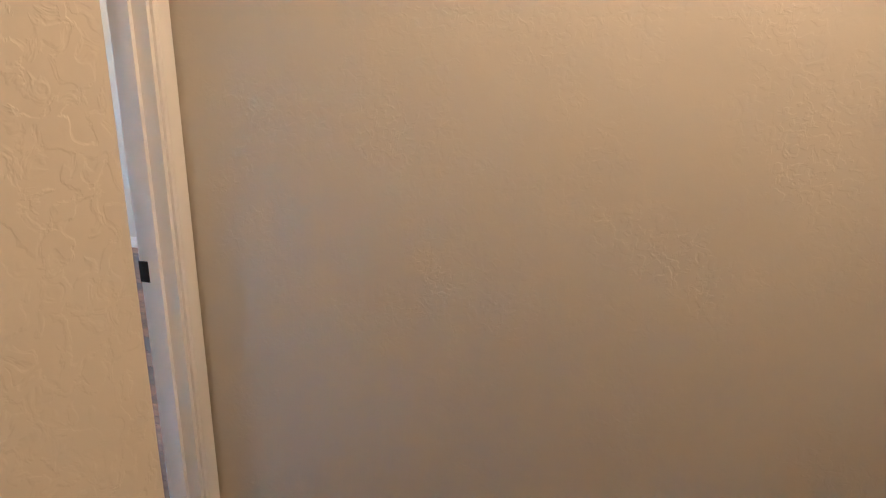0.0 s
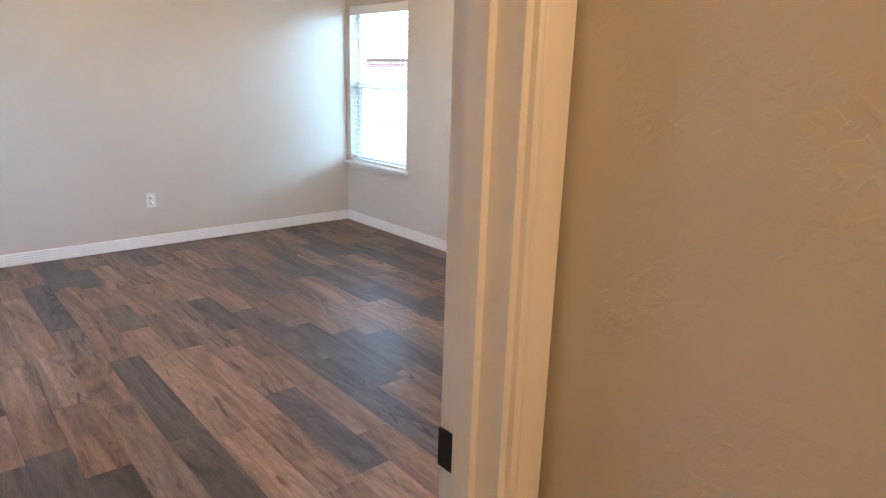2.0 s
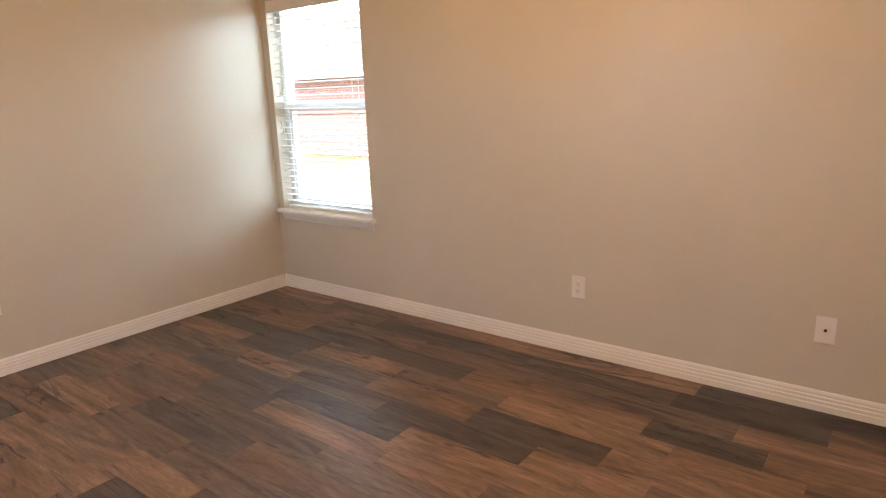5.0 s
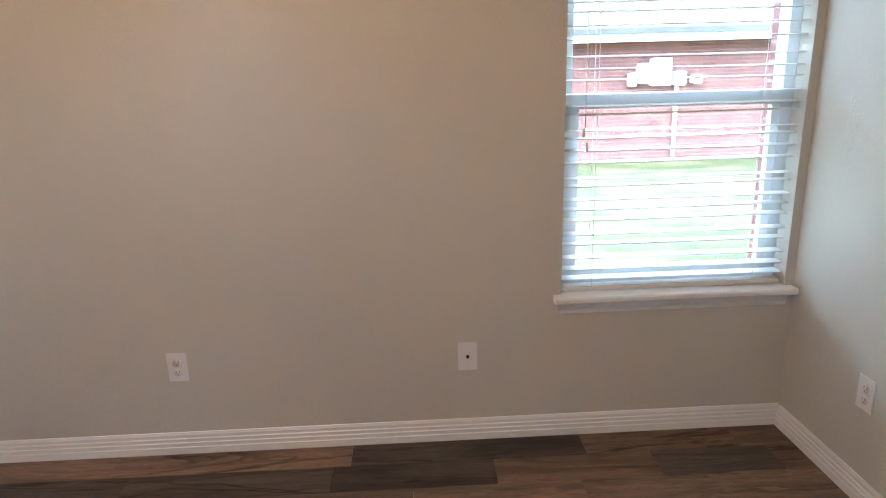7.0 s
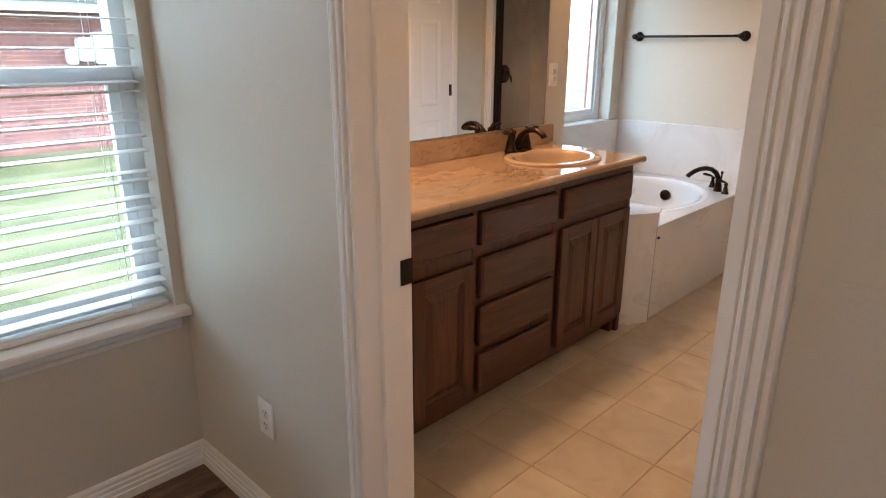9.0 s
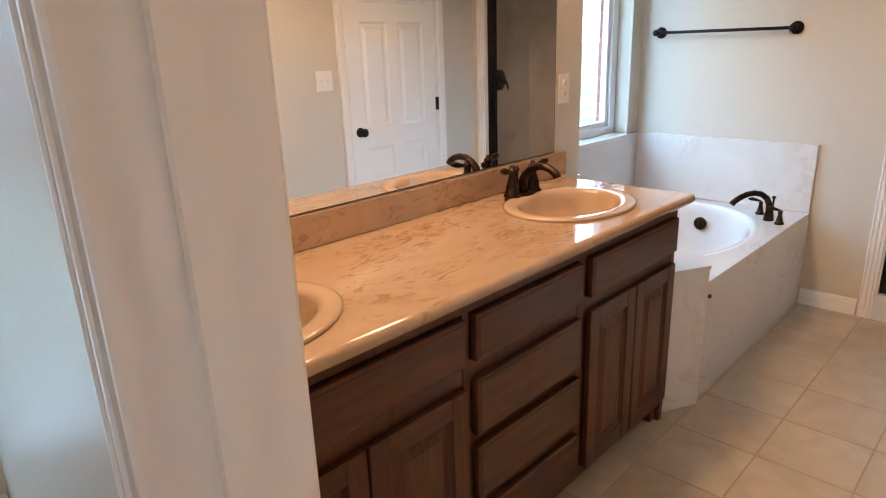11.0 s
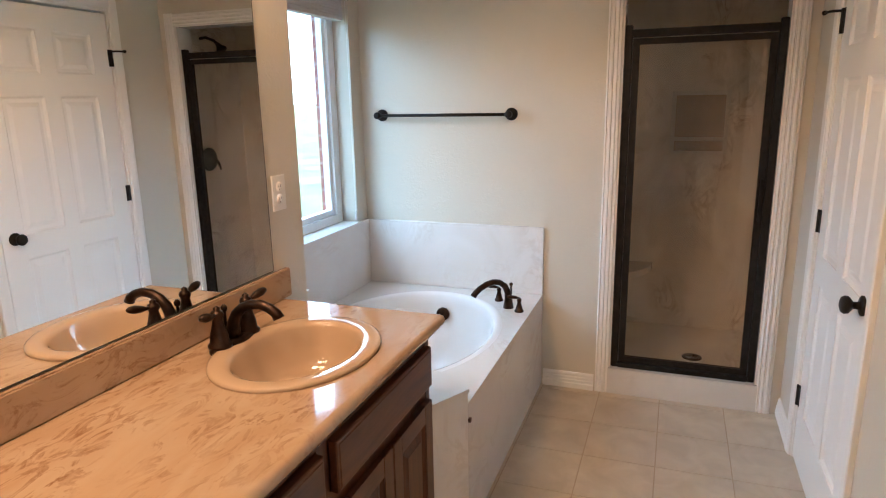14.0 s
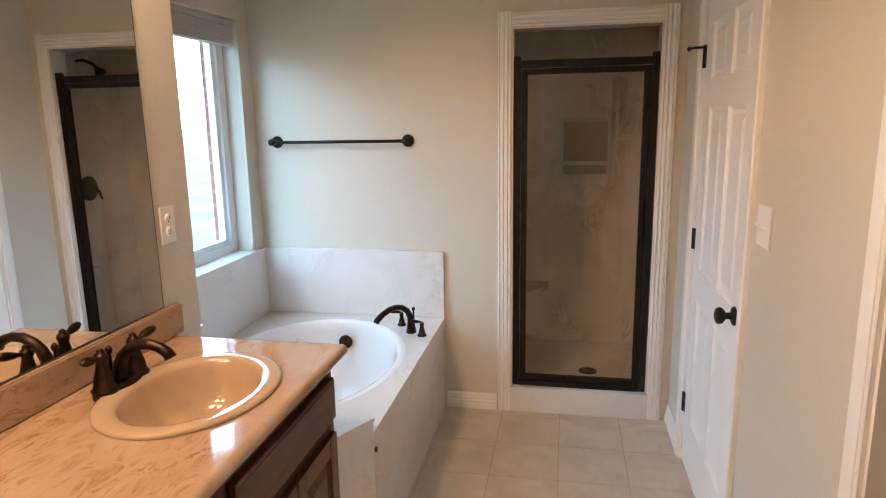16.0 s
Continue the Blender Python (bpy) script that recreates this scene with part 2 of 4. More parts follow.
PANE = glass("window_glass", (0.95, 0.98, 0.97), 0.0, 0.95)
SHGLASS = glass("shower_glass", (0.95, 0.93, 0.90), 0.0, 0.95)
FROST = paint("frosted_globe", (0.9, 0.85, 0.75), 0.5)
GRASSM = bpy.data.materials.new("lawn")
GRASSM.use_nodes = True
_t = GRASSM.node_tree
_b = _t.nodes["Principled BSDF"]
_b.inputs["Roughness"].default_value = 0.9
_v = coords(_t)
_c = ramp(_t, tex(_t, _v, 0.9, 6, 0.5), [(0.3, (0.065, 0.074, 0.02)), (0.5, (0.115, 0.108, 0.034)), (0.68, (0.20, 0.17, 0.08))])
_c = mix(_t, 0.6, _c, ramp(_t, tex(_t, _v, 38, 5), [(0.3, (0.5, 0.55, 0.4)), (0.7, (1.25, 1.2, 1.1))]), "MULTIPLY")
_t.links.new(_c, _b.inputs["Base Color"])
bump(_t, _b, tex(_t, _v, 60, 4), 1.0, 0.03)
ROOFM = paint("grey_shingle", (0.12, 0.11, 0.10), 0.9, 30, 0.5, 0.01, 0.2)
SOFFIT = paint("tan_soffit", (0.55, 0.5, 0.42), 0.7)
METERG = paint("white_meter_box", (0.75, 0.76, 0.76), 0.5)


# ---- mesh helpers ----
def box(bm, x0, x1, y0, y1, z0, z1, bev=0.0):
    vs = [bm.verts.new((x, y, z)) for x in (x0, x1) for y in (y0, y1) for z in (z0, z1)]
    fs = [bm.faces.new([vs[i] for i in q]) for q in ((0, 1, 3, 2), (4, 6, 7, 5), (0, 4, 5, 1), (2, 3, 7, 6), (0, 2, 6, 4), (1, 5, 7, 3))]
    if bev > 0:
        es = list({e for f in fs for e in f.edges})
        bmesh.ops.bevel(bm, geom=es, offset=bev, segments=2, affect="EDGES")
    return bm


def boxes(*rows, bev=0.0):
    bm = bmesh.new()
    for r in rows:
        box(bm, *r, bev=bev)
    return bm


def sweep(bm, profile, a, b, u, v):
    """A closed profile of (u, v) offsets carried straight from a to b."""
    a, b, u, v = (Vector(q) for q in (a, b, u, v))
    ra = [bm.verts.new(a + u * p + v * q) for p, q in profile]
    rb = [bm.verts.new(b + u * p + v * q) for p, q in profile]
    n = len(profile)
    for i in range(n):
        bm.faces.new((ra[i], ra[(i + 1) % n], rb[(i + 1) % n], rb[i]))
    bm.faces.new(ra[::-1]), bm.faces.new(rb)
    bmesh.ops.recalc_face_normals(bm, faces=bm.faces[:])
    return bm


def tube(bm, pts, radii, seg=14, cap=True):
    pts = [Vector(p) for p in pts]
    if isinstance(radii, (int, float)):
        radii = [radii] * len(pts)
    rings, side = [], None
    for i, p in enumerate(pts):
        d = (pts[min(i + 1, len(pts) - 1)] - pts[max(i - 1, 0)]).normalized()
        if side is None:
            side = d.orthogonal().normalized()
        side = (side - d * side.dot(d)).normalized()
        up = d.cross(side)
        rings.append([bm.verts.new(p + (side * math.cos(k * 2 * math.pi / seg) + up * math.sin(k * 2 * math.pi / seg)) * radii[i]) for k in range(seg)])
    for r, s in zip(rings, rings[1:]):
        for k in range(seg):
            f = bm.faces.new((r[k], r[(k + 1) % seg], s[(k + 1) % seg], s[k]))
            f.smooth = True
    if cap:
        bm.faces.new(rings[0][::-1]), bm.faces.new(rings[-1])
    return bm


def lathe(bm, base, axis, profile, seg=20):
    """Rings of (distance along axis, radius)."""
    base, axis = Vector(base), Vector(axis).normalized()
    return tube(bm, [base + axis * d + axis * 1e-5 * i for i, (d, _) in enumerate(profile)], [max(r, 1e-4) for _, r in profile], seg)


def oval(bm, cx, cy, rings, seg=48, close=True):
    """Rings of (half x, half y, z, shift x)."""
    made = []
    for ax, ay, z, *s in rings:
        dx = s[0] if s else 0
        made.append([bm.verts.new((cx + dx + ax * math.cos(k * 2 * math.pi / seg), cy + ay * math.sin(k * 2 * math.pi / seg), z)) for k in range(seg)])
    for r, s in zip(made, made[1:]):
        for k in range(seg):
            bm.faces.new((r[k], r[(k + 1) % seg], s[(k + 1) % seg], s[k])).smooth = True
    if close:
        bm.faces.new(made[-1]).smooth = True
    return bm


def plate_with_holes(bm, outline, holes, z):
    """A flat sheet with oval holes of (cx, cy, ax, ay)."""
    es = []
    loops = [[(x, y) for x, y in outline]] + [[(cx + ax * math.cos(k * math.pi / 24), cy + ay * math.sin(k * math.pi / 24)) for k in range(48)] for cx, cy, ax, ay in holes]
    for loop in loops:
        vs = [bm.verts.new((x, y, z)) for x, y in loop]
        es += [bm.edges.new((vs[i], vs[(i + 1) % len(vs)])) for i in range(len(vs))]
    bmesh.ops.triangle_fill(bm, use_beauty=True, edges=es, normal=(0, 0, 1))
    return bm


def obj(name, bm, material, m=None):
    bmesh.ops.recalc_face_normals(bm, faces=bm.faces[:]) if len(bm.faces) < 20000 else None
    me = bpy.data.meshes.new(name)
    bm.to_mesh(me)
    bm.free()
    me.materials.append(material)
    ob = new(name, me)
    if m is not None:
        ob.matrix_world = m
    return ob


def part(name, bm, material, parent, label=""):
    ob = obj(name, bm, material)
    ob.parent = parent
    if label:
        tagged(ob, label)
    return ob


def thing(name, label, category, m=None, group="", kind=""):
    ob = new(name)
    if m is not None:
        ob.matrix_world = m
    return tagged(ob, label, category, group, kind)


def structure(name, bm, material, label, category):
    return tagged(obj(name, bm, material), label, category, kind="structure")


# ---- plan ----
H = 2.75
SOUTH = -1.69          # bath side of the bath's south wall
MIR = 0.078            # face of the mirror wall
TUBN = 0.498           # face of the wall behind the tub
EAST = 8.297           # face of the towel bar wall
DB0, DB1 = -1.665, -0.888   # door to the bath, along y
DA0, DA1 = -3.66, -2.842   # door to the hall, along y
DOORH = 2.045
W1, W2 = (0.065, 0.945), (3.85, 4.715)
WZ0, WZ1 = 0.59, 2.0
BW = (7.12, 8.178)
BWZ0, BWZ1 = 0.873, 2.06
SH0, SH1 = -1.585, -0.87   # shower opening, along y


def wall_rows(axis, lo, hi, d0, d1, holes, top=H):
    """Boxes of a wall along an axis with openings of (from, to, bottom, top)."""
    rows, at = [], lo
    for a, b, z0, z1 in sorted(holes):
        rows.append((at, a, 0, top))
        if z0 > 0:
            rows.append((a, b, 0, z0))
        rows.append((a, b, z1, top))
        at = b
    rows.append((at, hi, 0, top))
    return [(a, b, d0, d1, z0, z1) if axis == "x" else (d0, d1, a, b, z0, z1) for a, b, z0, z1 in rows]


PAINT_L = "greige painted drywall with a light orange peel texture"
structure("wall_north", boxes(*wall_rows("x", -0.15, 4.75, 0, 0.17, [(*W1, WZ0, WZ1), (*W2, WZ0, WZ1)])), WALL, PAINT_L, "wall")
structure("wall_west", boxes((-0.15, 0, -4.6, 0, 0, H)), WALL, PAINT_L, "wall")
structure("wall_east", boxes(*wall_rows("y", -2.7, 0.24, 4.75, 4.9, [(DB0, DB1, 0, DOORH)])), WALL, PAINT_L, "wall")
structure("wall_hall_door", boxes(*wall_rows("y", -4.6, -2.7, 4.75, 4.862, [(DA0, DA1, 0, DOORH)])), WALL, PAINT_L, "wall")
# the opening is unseen, added so daylight reaches the hall door from the south
structure("wall_south", boxes(*wall_rows("x", -0.15, 4.9, -4.75, -4.6, [(1.1, 1.8, 1.1, 2.0)])), WALL, PAINT_L, "wall")
structure("wall_hall_north", boxes((4.862, 7.05, -2.78, -2.61, 0, H)), WALL, PAINT_L, "wall")
structure("wall_hall_west", boxes((4.862, 5.48, -3.98, -3.83, 0, H), (5.48, 5.63, -6.5, -3.83, 0, H)), WALL, PAINT_L, "wall")
structure("wall_hall_east", boxes((6.9, 7.05, -6.5, -2.76, 0, H)), WALL, PAINT_L, "wall")
structure("wall_hall_south", boxes((5.48, 7.05, -6.65, -6.5, 0, H)), WALL, PAINT_L, "wall")
CL0, CL1 = 5.57, 6.25
D20, D21 = 7.10, 7.92
structure("wall_bath_south", boxes(*wall_rows("x", 4.9, EAST, SOUTH - 0.13, SOUTH, [(CL0, CL1, 0, DOORH), (D20, D21, 0, DOORH)])), WALL, PAINT_L, "wall")
structure("wall_bath_mirror", boxes((4.9, 6.97, MIR, 0.24, 0, H), (6.85, 6.97, 0.24, 0.66, 0, H)), WALL, PAINT_L, "wall")
structure("wall_bath_window", boxes(*wall_rows("x", 6.97, EAST, TUBN, 0.66, [(*BW, BWZ0, BWZ1)])), WALL, PAINT_L, "wall")
structure("wall_bath_east", boxes(*wall_rows("y", -2.2, 0.66, EAST, EAST + 0.12, [(SH0, SH1, 0, 1.99)])), WALL, PAINT_L, "wall")
structure("wall_closet", boxes((4.9, 5.0, -2.61, SOUTH - 0.13, 0, H), (6.75, 6.85, -2.61, SOUTH - 0.13, 0, H), (7.0, 8.3, -2.2, -2.05, 0, H)), WALL, PAINT_L, "wall")
structure("ceiling", boxes((-0.15, 4.9, -4.75, 0.17, H, H + 0.12), (4.9, 8.417, -2.8, 0.24, H, H + 0.12), (6.85, 8.417, 0.24, 0.66, H, H + 0.12), (8.417, 9.45, -2.05, -0.52, H, H + 0.12), (4.9, 7.05, -6.65, -2.8, H, H + 0.12)), CEIL, "white textured ceiling over all rooms", "ceiling")
structure("floor", boxes((-0.15, 4.9, -4.75, 0.17, -0.12, -0.012), (4.9, 8.417, -2.8, 0.24, -0.12, -0.012), (6.85, 8.417, 0.24, 0.66, -0.12, -0.012), (8.417, 9.45, -2.05, -0.52, -0.12, -0.012), (4.9, 7.05, -6.65, -2.8, -0.12, -0.012)), GROUT, "subfloor and dark joints under planks and tiles", "floor")

# ---- outside ----
bm = bmesh.new()
gx, gy = [-400, -60, -20, -8, 0, 8, 20, 60, 400], [0.6, 3, 6, 9, 11, 14, 40, 400]
gv = [[bm.verts.new((x, y, -0.18 - min(y, 11) * 0.024)) for x in gx] for y in gy]
back = [bm.verts.new((x, -400, -0.18)) for x in gx]
gv = [back] + gv
for r, s in zip(gv, gv[1:]):
    for i in range(len(gx) - 1):
        bm.faces.new((r[i], r[i + 1], s[i + 1], s[i]))
structure("ground", bm, GRASSM, "patchy green and straw lawn between the houses", "lawn")

house = thing("neighbour_house", "single storey red brick house behind the lawn", "house")
part("wall", boxes((-44, 13.2, 11, 18, -0.6, 2.05)), BRICKM, house, "red brick wall")
part("soffit", boxes((-44.5, 13.7, 10.45, 11.0, 1.93, 1.99)), SOFFIT, house, "tan soffit")
part("fascia", boxes((-44.5, 13.7, 10.38, 10.45, 1.90, 2.10)), METERG, house, "white fascia board")
bm = bmesh.new()
sweep(bm, [(0, 0), (4.4, 2.1), (8.8, 0), (8.8, 0.1), (4.4, 2.25), (0, 0.1)], (-44.6, 10.3, 2.05), (13.8, 10.3, 2.05), (0, 1, 0), (0, 0, 1))
part("roof", bm, ROOFM, house, "grey shingle roof")
for hx in (4.72,):
    w = part("window", boxes((hx, hx + 1.0, 10.97, 11.03, 1.02, 1.84)), DARKSLOT, house)
    part("frame", boxes((hx - 0.06, hx, 10.94, 11.0, 0.97, 1.89), (hx + 1, hx + 1.06, 10.94, 11.0, 0.97, 1.89), (hx, hx + 1, 10.94, 11.0, 1.84, 1.89), (hx, hx + 1, 10.94, 11.0, 0.97, 1.02), (hx, hx + 1, 10.95, 11.0, 1.42, 1.45)), METERG, w)
for n, (mx0, mx1, mz0, mz1) in enumerate(((7.7, 7.86, 1.05, 1.32), (8.15, 8.55, 1.05, 1.6), (8.62, 8.85, 1.05, 1.33), (9.0, 9.18, 1.08, 1.25), (7.88, 8.1, 1.1, 1.5))):
    mb = thing("meter_box", "white utility box on the brick wall", "utility box", group="utility boxes on the neighbour house")
    part("body", boxes((mx0, mx1, 10.80 - 0.02 * n, 10.999, mz0, mz1), bev=0.02), METERG, mb)
    if n == 2:
        bm = bmesh.new()
        tube(bm, [((mx0 + mx1) / 2, 10.95, mz0), ((mx0 + mx1) / 2, 10.95, -0.4)], 0.05, 8)
        part("conduit", bm, METERG, mb)


# ---- trim ----
def ridged(width, depth):
    """A moulding's section: flat back, stepped ridges."""
    k = [(0, 0), (0, 0.5), (0.05, 0.72), (0.13, 0.74), (0.17, 0.36), (0.22, 0.36), (0.27, 0.84), (0.33, 0.95), (0.42, 0.95), (0.46, 0.44), (0.52, 0.44), (0.57, 0.92), (0.65, 1.0), (0.75, 0.98), (0.79, 0.46), (0.84, 0.46), (0.88, 0.82), (0.96, 0.78), (1, 0.6), (1, 0)]
    return [(a * width, b * depth) for a, b in k]


def flat_casing(width, depth):
    """A plainer moulding: one bead beside a flat face."""
    k = [(0, 0), (0, 0.5), (0.08, 0.62), (0.14, 0.62), (0.18, 0.74), (0.6, 0.84), (0.92, 0.86), (1, 0.72), (1, 0)]
    return [(a * width, b * depth) for a, b in k]


BASE_H, BASE_D = 0.088, 0.017
BASEP = [(0, 0), (BASE_D, 0), (BASE_D, 0.028), (BASE_D * 0.8, 0.031), (BASE_D * 0.86, 0.046), (BASE_D * 0.62, 0.049), (BASE_D * 0.68, 0.062), (BASE_D * 0.45, 0.066), (BASE_D * 0.5, 0.078), (BASE_D * 0.25, BASE_H), (0, BASE_H)]


def baseboard(a, b, out, label="white ridged baseboard along the wall"):
    structure("baseboard", sweep(bmesh.new(), BASEP, (*a, 0.001), (*b, 0.001), (*out, 0), (0, 0, 1)), TRIM, label, "baseboard")


CW = 0.055
baseboard((0.0, 0.0), (4.75, 0.0), (0, -1))
baseboard((0.0, -4.6), (0.0, -0.018), (1, 0))
baseboard((4.75, DB1 + CW), (4.75, -0.018), (-1, 0))
baseboard((4.75, DA1 + CW), (4.75, DB0 - CW - 0.005), (-1, 0))
baseboard((0.018, -4.6), (4.73, -4.6), (0, 1))
baseboard((EAST, -0.80), (EAST, -0.53), (-1, 0))
baseboard((CL1 + CW + 0.008, SOUTH), (D20 - CW - 0.008, SOUTH), (0, 1))
baseboard((D21 + CW + 0.008, SOUTH), (EAST - 0.002, SOUTH), (0, 1))
baseboard((4.9 + 0.1, -2.78), (6.88, -2.78), (0, -1))


def doorway(name, along, lo, hi, f0, f1, top, label, set_lo=0.006, set_hi=0.006, plain=False):
    """Jamb lining, stop and ridged casings on both faces of an opening in a wall from f0 to f1."""
    d = thing(name, label, "door frame", kind="structure")

    def at(s, f, z):
        return (s, f, z) if along == "x" else (f, s, z)

    def bx(s0, s1, a, b, z0, z1):
        return (s0, s1, a, b, z0, z1) if along == "x" else (a, b, s0, s1, z0, z1)
    part("jamb", boxes(bx(lo - 0.001, lo + 0.018, f0 - 0.002, f1 + 0.002, 0, top)), TRIM, d)
    part("jamb", boxes(bx(hi - 0.018, hi + 0.001, f0 - 0.002, f1 + 0.002, 0, top)), TRIM, d)
    part("head_jamb", boxes(bx(lo + 0.018, hi - 0.018, f0 - 0.002, f1 + 0.002, top - 0.018, top + 0.001)), TRIM, d)
    mid = (f0 + f1) / 2
    part("stop", boxes(bx(lo + 0.018, lo + 0.03, mid - 0.02, mid + 0.015, 0, top - 0.018)), TRIM, d)
    part("stop", boxes(bx(hi - 0.03, hi - 0.018, mid - 0.02, mid + 0.015, 0, top - 0.018)), TRIM, d)
    pr = flat_casing(CW, 0.022) if plain else ridged(CW, 0.022)
    for f, o in ((f0, -1), (f1, 1)):
        ov = at(0, o, 0)
        sl, sh = (set_lo, set_hi) if o < 0 else (0.006, 0.006)
        part("casing", sweep(bmesh.new(), pr, at(lo + sl, f, 0), at(lo + sl, f, top + CW), at(-1, 0, 0), ov), TRIM, d)
        part("casing", sweep(bmesh.new(), pr, at(hi - sh, f, 0), at(hi - sh, f, top + CW), at(1, 0, 0), ov), TRIM, d)
        part("head_casing", sweep(bmesh.new(), pr, at(lo + sl + 0.001, f, top - 0.006), at(hi - sh - 0.001, f, top - 0.006), (0, 0, 1), ov), TRIM, d)
    return d


f = doorway("door_1", "y", DA0, DA1, 4.75, 4.862, DOORH, "white wood door frame from hall to bedroom", plain=True)
part("strike_plate", boxes((4.747, 4.79, DA1 - 0.0215, DA1 - 0.0175, 0.886, 0.946), (4.758, 4.778, DA1 - 0.0225, DA1 - 0.0215, 0.904, 0.928)), BLACK, f, "black strike plate")
f = doorway("door_2", "y", DB0, DB1, 4.75, 4.9, DOORH, "white wood door frame from bedroom to bath", -0.008, 0.028)
part("strike_plate", boxes((4.868, 4.903, DB1 - 0.0215, DB1 - 0.0175, 0.865, 0.925)), BLACK, f, "black strike plate")
part("hinge", boxes((4.84, 4.898, DB0 + 0.0175, DB0 + 0.021, 0.99, 1.08)), BLACK, f, "black hinge leaf")
doorway("door_3", "x", CL0, CL1, SOUTH - 0.13, SOUTH, DOORH, "white wood door frame of the closet", plain=True)
doorway("door_4", "x", D20, D21, SOUTH - 0.13, SOUTH, DOORH, "white wood door frame beside the shower", plain=True)


def knob(parent, x, y, z, out):
    bm = bmesh.new()
    lathe(bm, (x, y, z), (0, out, 0), [(0, 0.031), (0.006, 0.031), (0.010, 0.024), (0.011, 0.012), (0.028, 0.011), (0.032, 0.018), (0.040, 0.0265), (0.050, 0.028), (0.058, 0.023), (0.062, 0.012), (0.063, 0.0)], 20)
    part("knob", bm, BLACK, parent, "black round knob")


def six_panel(name, width, m, label, hinge_out=1, knob_sides=(1,)):
    """A leaf from x = 0 (hinge) to width, 35 mm thick about y = 0."""
    d = thing(name, label, "door", m)
    h, t = 2.015, 0.0175
    st, mid = 0.115, 0.09
    zs = [(0.24, 0.80), (0.92, 1.58), (1.69, 1.90)]
    xs = [(st, (width - mid) / 2), ((width + mid) / 2, width - st)]
    bm = boxes((0, st, -t, t, 0.012, h), (width - st, width, -t, t, 0.012, h), (xs[0][1], xs[1][0], -t, t, 0.012, h))
    za = 0.012
    for z0, z1 in zs + [(h, h)]:
        for a, b in xs:
            box(bm, a, b, -t, t, za, z0)
        za = z1
    part("frame", bm, DOORW, d)
    for z0, z1 in zs:
        for a, b in xs:
            bm = bmesh.new()
            for s in (-1, 1):
                q = [(0, 0.004), (0.012, 0.011), (0.028, 0.011), (0.05, 0.004)]
                rings = []
                for ins, dep in q:
                    y = s * (t - dep)
                    rings.append([bm.verts.new(p) for p in ((a + ins, y, z0 + ins), (b - ins, y, z0 + ins), (b - ins, y, z1 - ins), (a + ins, y, z1 - ins))])
                for r, w in zip(rings, rings[1:]):
                    for i in range(4):
                        bm.faces.new((r[i], r[(i + 1) % 4], w[(i + 1) % 4], w[i]))
                bm.faces.new(rings[-1])
            part("panel", bm, DOORW, d)
    for z in (0.288, 1.035, 1.784):
        bm = bmesh.new()
        tube(bm, [(-0.006, hinge_out * (t + 0.005), z - 0.045), (-0.006, hinge_out * (t + 0.005), z + 0.045)], 0.007, 10)
        box(bm, -0.003, -0.0005, -t + 0.001, 0.009, z - 0.045, z + 0.045)
        box(bm, -0.006, 0.014, hinge_out * (t + 0.0005), hinge_out * (t + 0.003), z - 0.045, z + 0.045)
        part("hinge", bm, BLACK, d, "black hinge")
    for s in knob_sides:
        knob(d, width - 0.065, s * t, 0.91, s)
    part("latch", boxes((width, width + 0.002, -0.012, 0.012, 0.88, 0.94)), BLACK, d, "black latch plate")
    return d


# closed door beside the shower: hinge on its east side
leaf = six_panel("panel_door", 0.775, pose(D21 - 0.021, SOUTH - 0.02, 0, 0, 0, 180), "closed white six panel door with black knob", -1, (-1,))
bm = bmesh.new()
tube(bm, [(-0.006, -0.022, 1.82), (-0.006, -0.06, 1.82), (-0.05, -0.075, 1.82)], 0.005, 8)
lathe(bm, (-0.045, -0.073, 1.82), (-1, -0.2, 0), [(0, 0.008), (0.012, 0.009), (0.014, 0.004)], 10)
part("door_stop", bm, BLACK, leaf, "black hinge pin door stop")
six_panel("panel_door", 0.70, pose(4.906, DB0 + 0.053, 0, 0, 0, 8.3), "open white six panel bath door with black knob", -1, (1, -1))
six_panel("panel_door", 0.675, pose(CL1 - 0.022, SOUTH - 0.125, 0, 0, 0, 180 + 72), "white six panel closet door swung open into the dark closet", 1, (1, -1))


# ---- windows with blinds ----
def slat_mesh(x0, x1):
    bm = bmesh.new()
    n, w, t = 5, 0.05, 0.0028
    pr = [(-w / 2 + w * i / (n - 1), 0.0022 * (1 - (2 * i / (n - 1) - 1) ** 2)) for i in range(n)]
    pr = pr + [(a, b - t) for a, b in pr[::-1]]
    sweep(bm, pr, (x0, 0, 0), (x1, 0, 0), (0, 1, 0), (0, 0, 1))
    me = bpy.data.meshes.new("slat")
    bm.to_mesh(me)
    bm.free()
    me.materials.append(SLATM)
    return me


